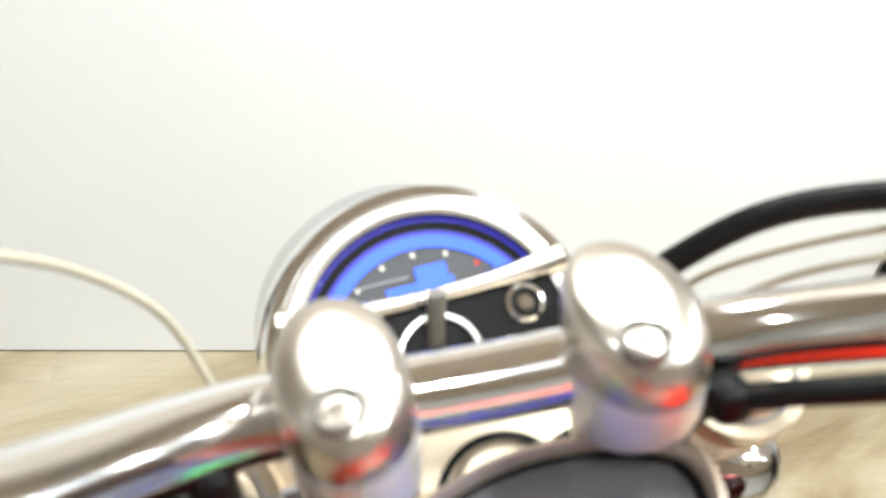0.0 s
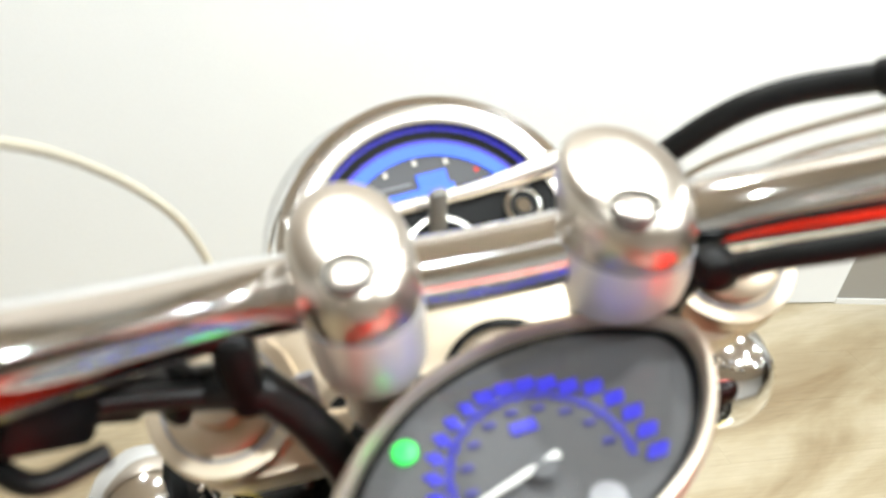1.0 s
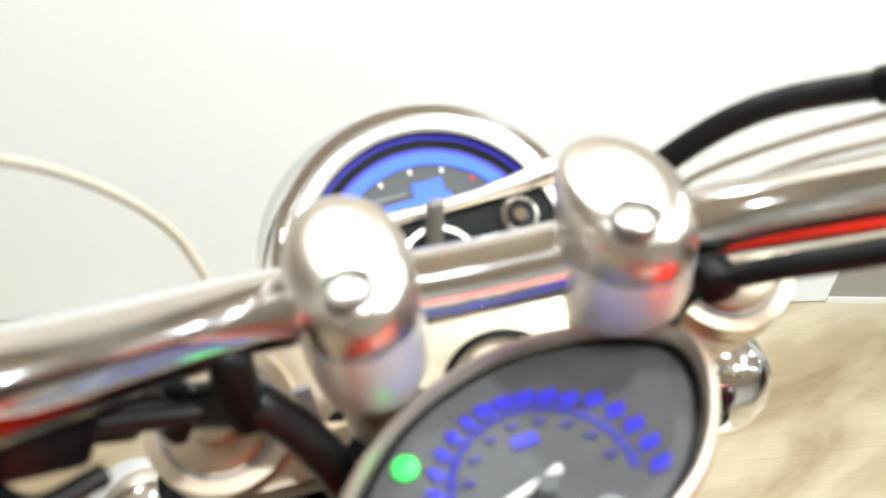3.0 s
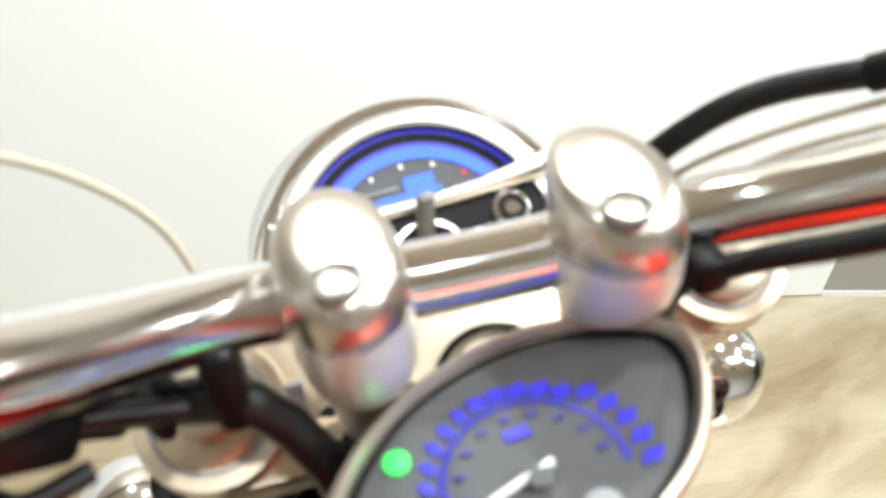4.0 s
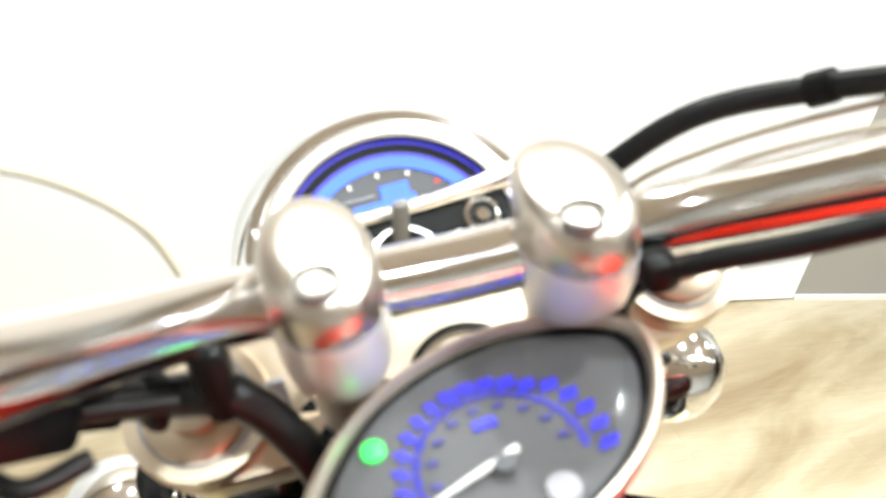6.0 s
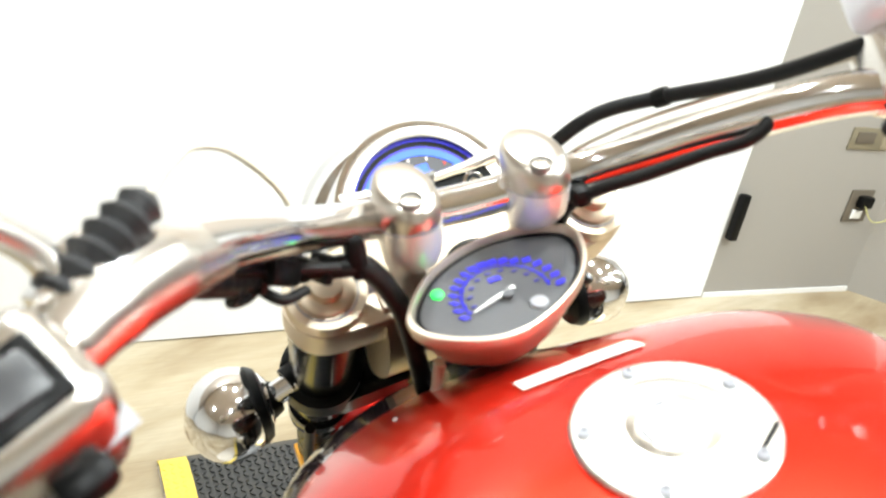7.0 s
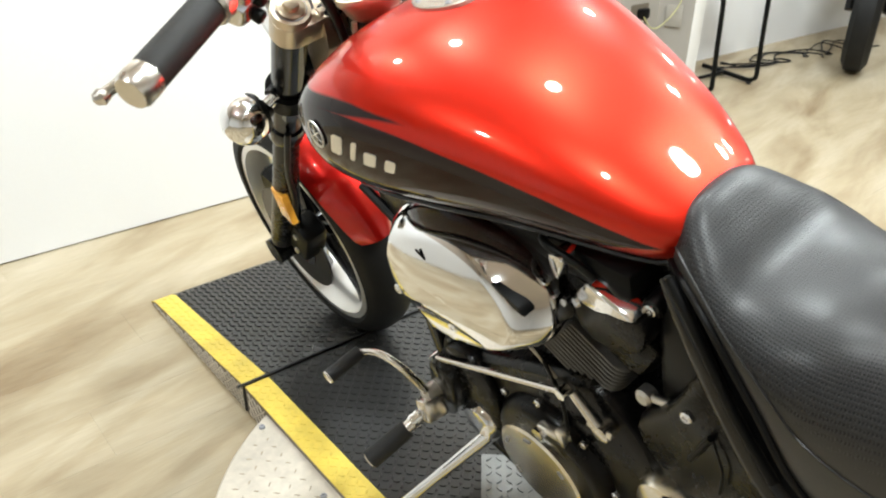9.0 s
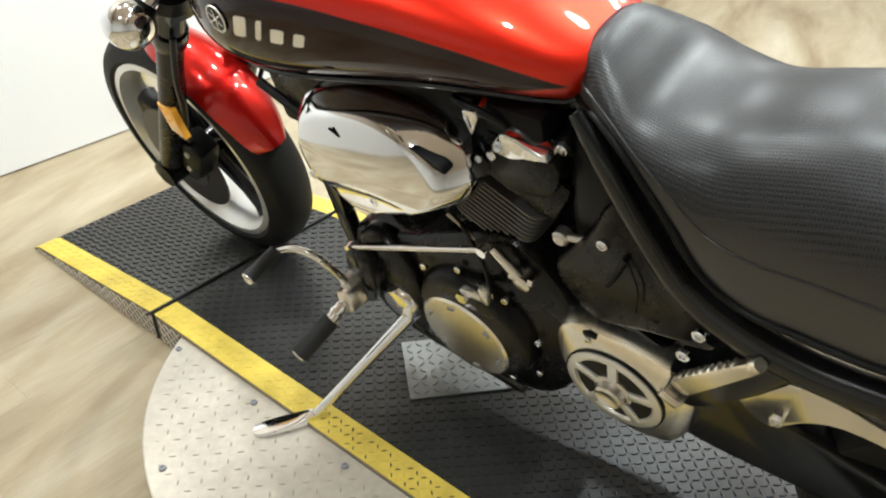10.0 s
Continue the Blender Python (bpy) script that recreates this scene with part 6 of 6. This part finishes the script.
def headlight():
    """Round chrome headlight shell whose upward face holds the tachometer and the ignition lock."""
    el = radians(44)
    n = V(0, -math.cos(el), math.sin(el))
    s, f = V(1, 0, 0), V(0, math.sin(el), math.cos(el))
    c = V(-0.004, 0.0974, 0.9974)
    at = lambda x, y, h=0.0: c + s * x + f * y + n * h
    flat = Euler((radians(46), 0, 0)).to_matrix()
    face = V(-0.004, 0.215, 0.925)
    ahead = V(0, 0.95, -0.3).normalized()
    rings = []
    for k in range(15):
        q = k / 14
        mid = c.lerp(face - ahead * 0.05, q)
        ax = (-n).lerp(ahead, q ** 0.8).normalized()
        side = V(1, 0, 0)
        up = side.cross(ax).normalized()
        rad = 0.0705 + 0.0135 * math.sin(0.5 * math.pi * q)
        mid = mid - up * (rad - 0.0705) * 1.15 * (1 if up.z > 0 else -1)
        if k == 0:
            rings.append([c + n * 0.001 + 0.0665 * (math.cos(a) * side + math.sin(a) * up) for a in np.linspace(0, 2 * math.pi, 64, endpoint=False)])
        rings.append([mid + rad * (math.cos(a) * side + math.sin(a) * up) for a in np.linspace(0, 2 * math.pi, 64, endpoint=False)])
    hl = part("headlight_shell", loft(bmesh.new(), rings, cap=False), CHROME, bike, "round chrome headlight shell")
    part("lamp_glass", lathe([(0.062, -0.02), (0.055, 0.012), (0.03, 0.024), (0.0, 0.028)], V(-0.004, 0.215, 0.925), (0, 0.95, -0.3), 40), GLASSY, hl)
    part("lamp_ring", lathe([(0.082, -0.05), (0.084, -0.012), (0.078, 0.0), (0.062, -0.004)], face, ahead, 48), CHROME, hl)
    part("bezel", lathe([(0.0672, -0.004), (0.0668, 0.0005), (0.0625, 0.002), (0.0575, 0.0005), (0.0562, -0.006)], c, n, 64, cap=False), SATIN, hl, "silver bezel")

    def segment(r, y0, h):
        a0 = math.asin(y0 / r)
        return [at(r * math.cos(a), r * math.sin(a), h) for a in np.linspace(a0, math.pi - a0, 40)]

    part("tachometer_face", loft(bmesh.new(), [segment(0.0572, 0.012, -0.0065), segment(0.0572, 0.012, -0.0055)]), DIAL, hl, "dark tachometer face")

    def band(r0, r1, a0, a1, h, name, mat, label=""):
        rings = []
        for a in np.linspace(radians(a0), radians(a1), 36):
            rings.append([at(r * math.cos(a), r * math.sin(a), z) for r, z in ((r0, h), (r1, h), (r1, h + 0.0006), (r0, h + 0.0006))])
        part(name, loft(bmesh.new(), rings), mat, hl, label)

    band(0.0440, 0.0496, 24, 156, -0.0052, "blue_arc", BLUE, "lit blue tachometer arc")
    band(0.0496, 0.0514, 22, 158, -0.0052, "arc_rim", DEEP_BLUE, "lit deep blue arc edge")
    band(0.0514, 0.0555, 19, 161, -0.0050, "arc_shade", GAP_BLACK)
    band(0.0555, 0.0561, 19, 161, -0.0046, "arc_edge", DEEP_BLUE)
    for k in range(7):
        a = radians(150 - 20 * k)
        part("scale_number", box(at(0.0415 * math.cos(a), 0.0415 * math.sin(a), -0.005), (0.0017, 0.0022, 0.0005), 0, flat), LABEL if k < 5 else RED_PLASTIC, hl)
    part("display", box(at(0.000, 0.0265, -0.005), (0.030, 0.0052, 0.0006), 0, flat), BLUE, hl, "lit blue display")
    part("display_top", box(at(0.006, 0.0325, -0.005), (0.014, 0.0066, 0.0006), 0, flat), BLUE, hl)
    part("scale_line", box(at(-0.016, 0.0325, -0.005), (0.024, 0.0008, 0.0005), 0, flat), GREY_MARK, hl)
    bar = [at(x, 0.021 + 0.003 * (x / 0.06) ** 2, 0.0012) for x in np.linspace(-0.062, 0.062, 13)]
    part("cross_bar", tube(bar, [0.0065, 0.0042, 0.0034, 0.0042, 0.0065], 12, 1), SATIN, hl, "silver cross bar")
    low = [at(0.0572 * math.cos(a), 0.0572 * math.sin(a), -0.001) for a in np.linspace(radians(160), radians(380), 40)]
    part("lock_panel", loft(bmesh.new(), [[p - n * 0.004 for p in low], low]), PLASTIC, hl, "black lock panel")
    k0 = at(0.0, -0.004, 0.0)
    lk = part("ignition_lock", lathe([(0.0175, -0.003), (0.0175, 0.002), (0.0155, 0.003), (0.0145, 0.001), (0.0, 0.001)], k0, n, 36), PLASTIC, hl, "round ignition lock")
    part("lock_ring", lathe([(0.0178, 0.001), (0.0178, 0.0035), (0.0158, 0.0035), (0.0158, 0.001)], k0, n, 36, cap=False), SATIN, lk, "silver lock ring")
    part("key", box(k0 + n * 0.014 + f * 0.013, (0.0075, 0.005, 0.040), 0.002, Euler((radians(20), 0, radians(6))).to_matrix()), KEY_GREY, lk, "grey key in the lock")
    part("knob", lathe([(0.0085, -0.001), (0.0085, 0.0012), (0.0065, 0.0020), (0.0060, 0.0008), (0.0035, 0.0008), (0.0030, 0.0022), (0.0, 0.0022)], at(0.041, 0.009, 0.0), n, 24), CHROME, hl, "small chrome knob")
    part("knob_recess", lathe([(0.0062, 0.0005), (0.0062, 0.0022), (0.0040, 0.0024), (0.0038, 0.0010)], at(0.041, 0.009, 0.0), n, 24, cap=False), PLASTIC, hl)
    for sgn in (-1, 1):
        part("headlight_ear", tube([(sgn * 0.055, 0.12, 0.94), (sgn * 0.080, 0.10, 0.935), (sgn * 0.103, 0.09, 0.935)], 0.012, 12), SATIN, hl)
    part("nacelle", side_plate([(0.03, 0.975), (0.07, 0.965), (0.10, 0.93), (0.11, 0.86), (0.05, 0.90)], -0.07, 0.07, 0.015), CLAMP_TAN, bike, "satin silver panel between the forks")


headlight()


# ---------------------------------------------------------------- other things in the room
def stool():
    m = pose(2.893, 1.235, 0.0, 0, 0, -5)
    o = empty("stool", m=m)
    tagged(o, "black tubular steel stool with a padded seat beside the wall", "stool")
    for sgn in (-1, 1):
        x = 0.165 * sgn
        leg = part("leg_frame", tube([(x, 0.20, 0.02), (x, 0.0, 0.018), (x, -0.085, 0.018), (x, -0.118, 0.035), (x, -0.125, 0.07), (x, -0.115, 0.25), (x, -0.107, 0.415), (x, -0.098, 0.452), (x, -0.065, 0.468), (x, 0.20, 0.470)], 0.0115, 12), PLASTIC, o, "bent black tube leg")
        part("foot_cap", lathe([(0.013, 0), (0.013, 0.012)], (x, -0.09, 0.0), (0, 0, 1), 12), RUBBER, leg)
    part("cross_tube", tube([(-0.165, 0.06, 0.022), (0.165, 0.06, 0.022)], 0.009, 10), PLASTIC, o)
    pad = bmesh.new()
    rings = []
    for k, z in ((0.90, 0.474), (0.98, 0.478), (1.0, 0.490), (0.98, 0.504), (0.90, 0.512), (0.62, 0.518), (0.25, 0.520)):
        ring = []
        for a in np.linspace(0, 2 * math.pi, 48, endpoint=False):
            x = 0.195 * k * math.copysign(abs(math.cos(a)) ** 0.6, math.cos(a)) - 0.006
            ring.append(V(x, 0.045 + 0.175 * k * math.copysign(abs(math.sin(a)) ** 0.6, math.sin(a)), z + (0.020 - 0.10 * x) * (0.3 if z < 0.485 else 1.0)))
        rings.append(ring)
    part("seat_pad", loft(pad, rings), RUBBER, o, "black padded seat")
    part("backrest", loft(bmesh.new(), [[V(-0.165 + 0.02 * f, 0.215 + y, z) for f, y in ((-w, -0.012), (w, -0.012), (w, 0.012), (-w, 0.012))] for w, z in ((1.0, 0.53), (0.9, 0.66), (0.35, 0.86), (0.3, 1.15))]), PLASTIC, o, "narrow black backrest")
    b = part("loose_strap", tube([(2.73, 1.215, 0.562), (2.76, 1.18, 0.585), (2.80, 1.20, 0.572), (2.85, 1.17, 0.556), (2.91, 1.19, 0.545), (2.955, 1.16, 0.536), (2.985, 1.13, 0.530), (2.965, 1.11, 0.530), (2.935, 1.135, 0.535)], 0.0075, 8), PLASTIC)
    tagged(b, "loose black strap lying on the stool seat", "strap")


stool()


def floor_cables():
    random.seed(5)
    for k in range(3):
        pts = []
        for i in range(16):
            a = i * 0.9 + k
            pts.append((3.16 + 0.078 * i + 0.09 * math.cos(a * 1.7), 1.33 - 0.012 * i + 0.09 * math.sin(a * 1.3) + random.uniform(-0.03, 0.03), 0.006 + 0.004 * k))
        ob = part("floor_cable", tube(pts, 0.0042, 8, 5), HOSE)
        tagged(ob, "black cable lying in loops on the floor by the wall", "cable", "cables on the floor")


floor_cables()


def second_bike():
    m = pose(3.70, 0.93, 0.0, 0, 0, 112)
    o = empty("parked_motorcycle", m=m)
    tagged(o, "dark motorcycle parked on the wooden floor", "motorcycle")
    c = V(0, 0.0, 0.305)
    t = part("tyre", lathe([(0.215, -0.05), (0.26, -0.062), (0.298, -0.038), (0.305, 0.0), (0.298, 0.038), (0.26, 0.062), (0.215, 0.05)], c, (1, 0, 0), 56), TYRE, o, "black tyre")
    part("rim", lathe([(0.216, -0.045), (0.19, -0.03), (0.19, 0.03), (0.216, 0.045)], c, (1, 0, 0), 48, cap=False), CHROME, t, "chrome rim")
    for k in range(10):
        a = radians(36 * k)
        part("spoke", tube([c + V(0, 0.03 * math.cos(a), 0.03 * math.sin(a)), c + V(0, 0.195 * math.cos(a), 0.195 * math.sin(a))], 0.008, 8), CHROME, t)
    for sgn in (-1, 1):
        part("fork_leg", tube([c + V(sgn * 0.09, 0, 0), c + V(sgn * 0.09, -0.32, 0.55)], 0.022, 14), PLASTIC, o, "black fork leg")
        s = part("turn_signal", lathe([(0.0, -0.03), (0.022, -0.02), (0.028, 0.0), (0.0, 0.02)], c + V(sgn * 0.20, -0.10, 0.30), (0, 1, 0), 20), AMBER, o, "amber turn signal")
        part("signal_stalk", tube([c + V(sgn * 0.18, -0.10, 0.30), c + V(sgn * 0.09, -0.16, 0.30)], 0.008, 8), CHROME, s)
    part("body", box(V(0, -0.75, 0.50), (0.26, 0.75, 0.42), 0.08), PLASTIC, o, "dark engine and frame")
    part("seat", box(V(0, -1.05, 0.76), (0.26, 0.75, 0.10), 0.04), RUBBER, o, "black seat")
    part("rear_tyre", lathe([(0.05, -0.06), (0.26, -0.075), (0.305, 0.0), (0.26, 0.075), (0.05, 0.06)], V(0, -1.45, 0.305), (1, 0, 0), 40), TYRE, o)
    part("fender", tube([c + V(0, 0.18, 0.29), c + V(0, 0.0, 0.34), c + V(0, -0.2, 0.27)], [0.05, 0.06, 0.05], 12), RED, o, "red fender")


second_bike()


# ---------------------------------------------------------------- floor planks, a few joints apart
def planks():
    floor_ob = bpy.data.objects["floor"]
    L_, W_ = 1.22, 0.18
    bm = box((0, 0, 0), (L_ - 0.0002, W_ - 0.0003, 0.006), 0)
    bmesh.ops.bevel(bm, geom=[e for e in bm.edges if all(v.co.z > 0 for v in e.verts)], offset=0.0001, segments=1, affect="EDGES")
    me = bpy.data.meshes.new("plank")
    bm.to_mesh(me)
    bm.free()
    me.materials.append(WOOD)
    y = 1.56
    r = 0
    while y > -4.5:
        x = -4.0 + (0.0, 0.47, 0.83, 0.2, 0.65)[r % 5] - 1.22
        while x < 6.4:
            ob = new("plank", me)
            ob.parent = floor_ob
            ob.location = (x + L_ / 2, y - W_ / 2, -0.003)
            x += L_
        y -= W_
        r += 1
    far = bmesh.new()
    for k in range(34):
        box((9.15, 1.56 - W_ * (k + 0.5), -0.003), (5.3, W_ - 0.0005, 0.006), 0, bm=far)
    tagged(part("far_plank", far, WOOD, floor_ob), kind="stuff")


planks()
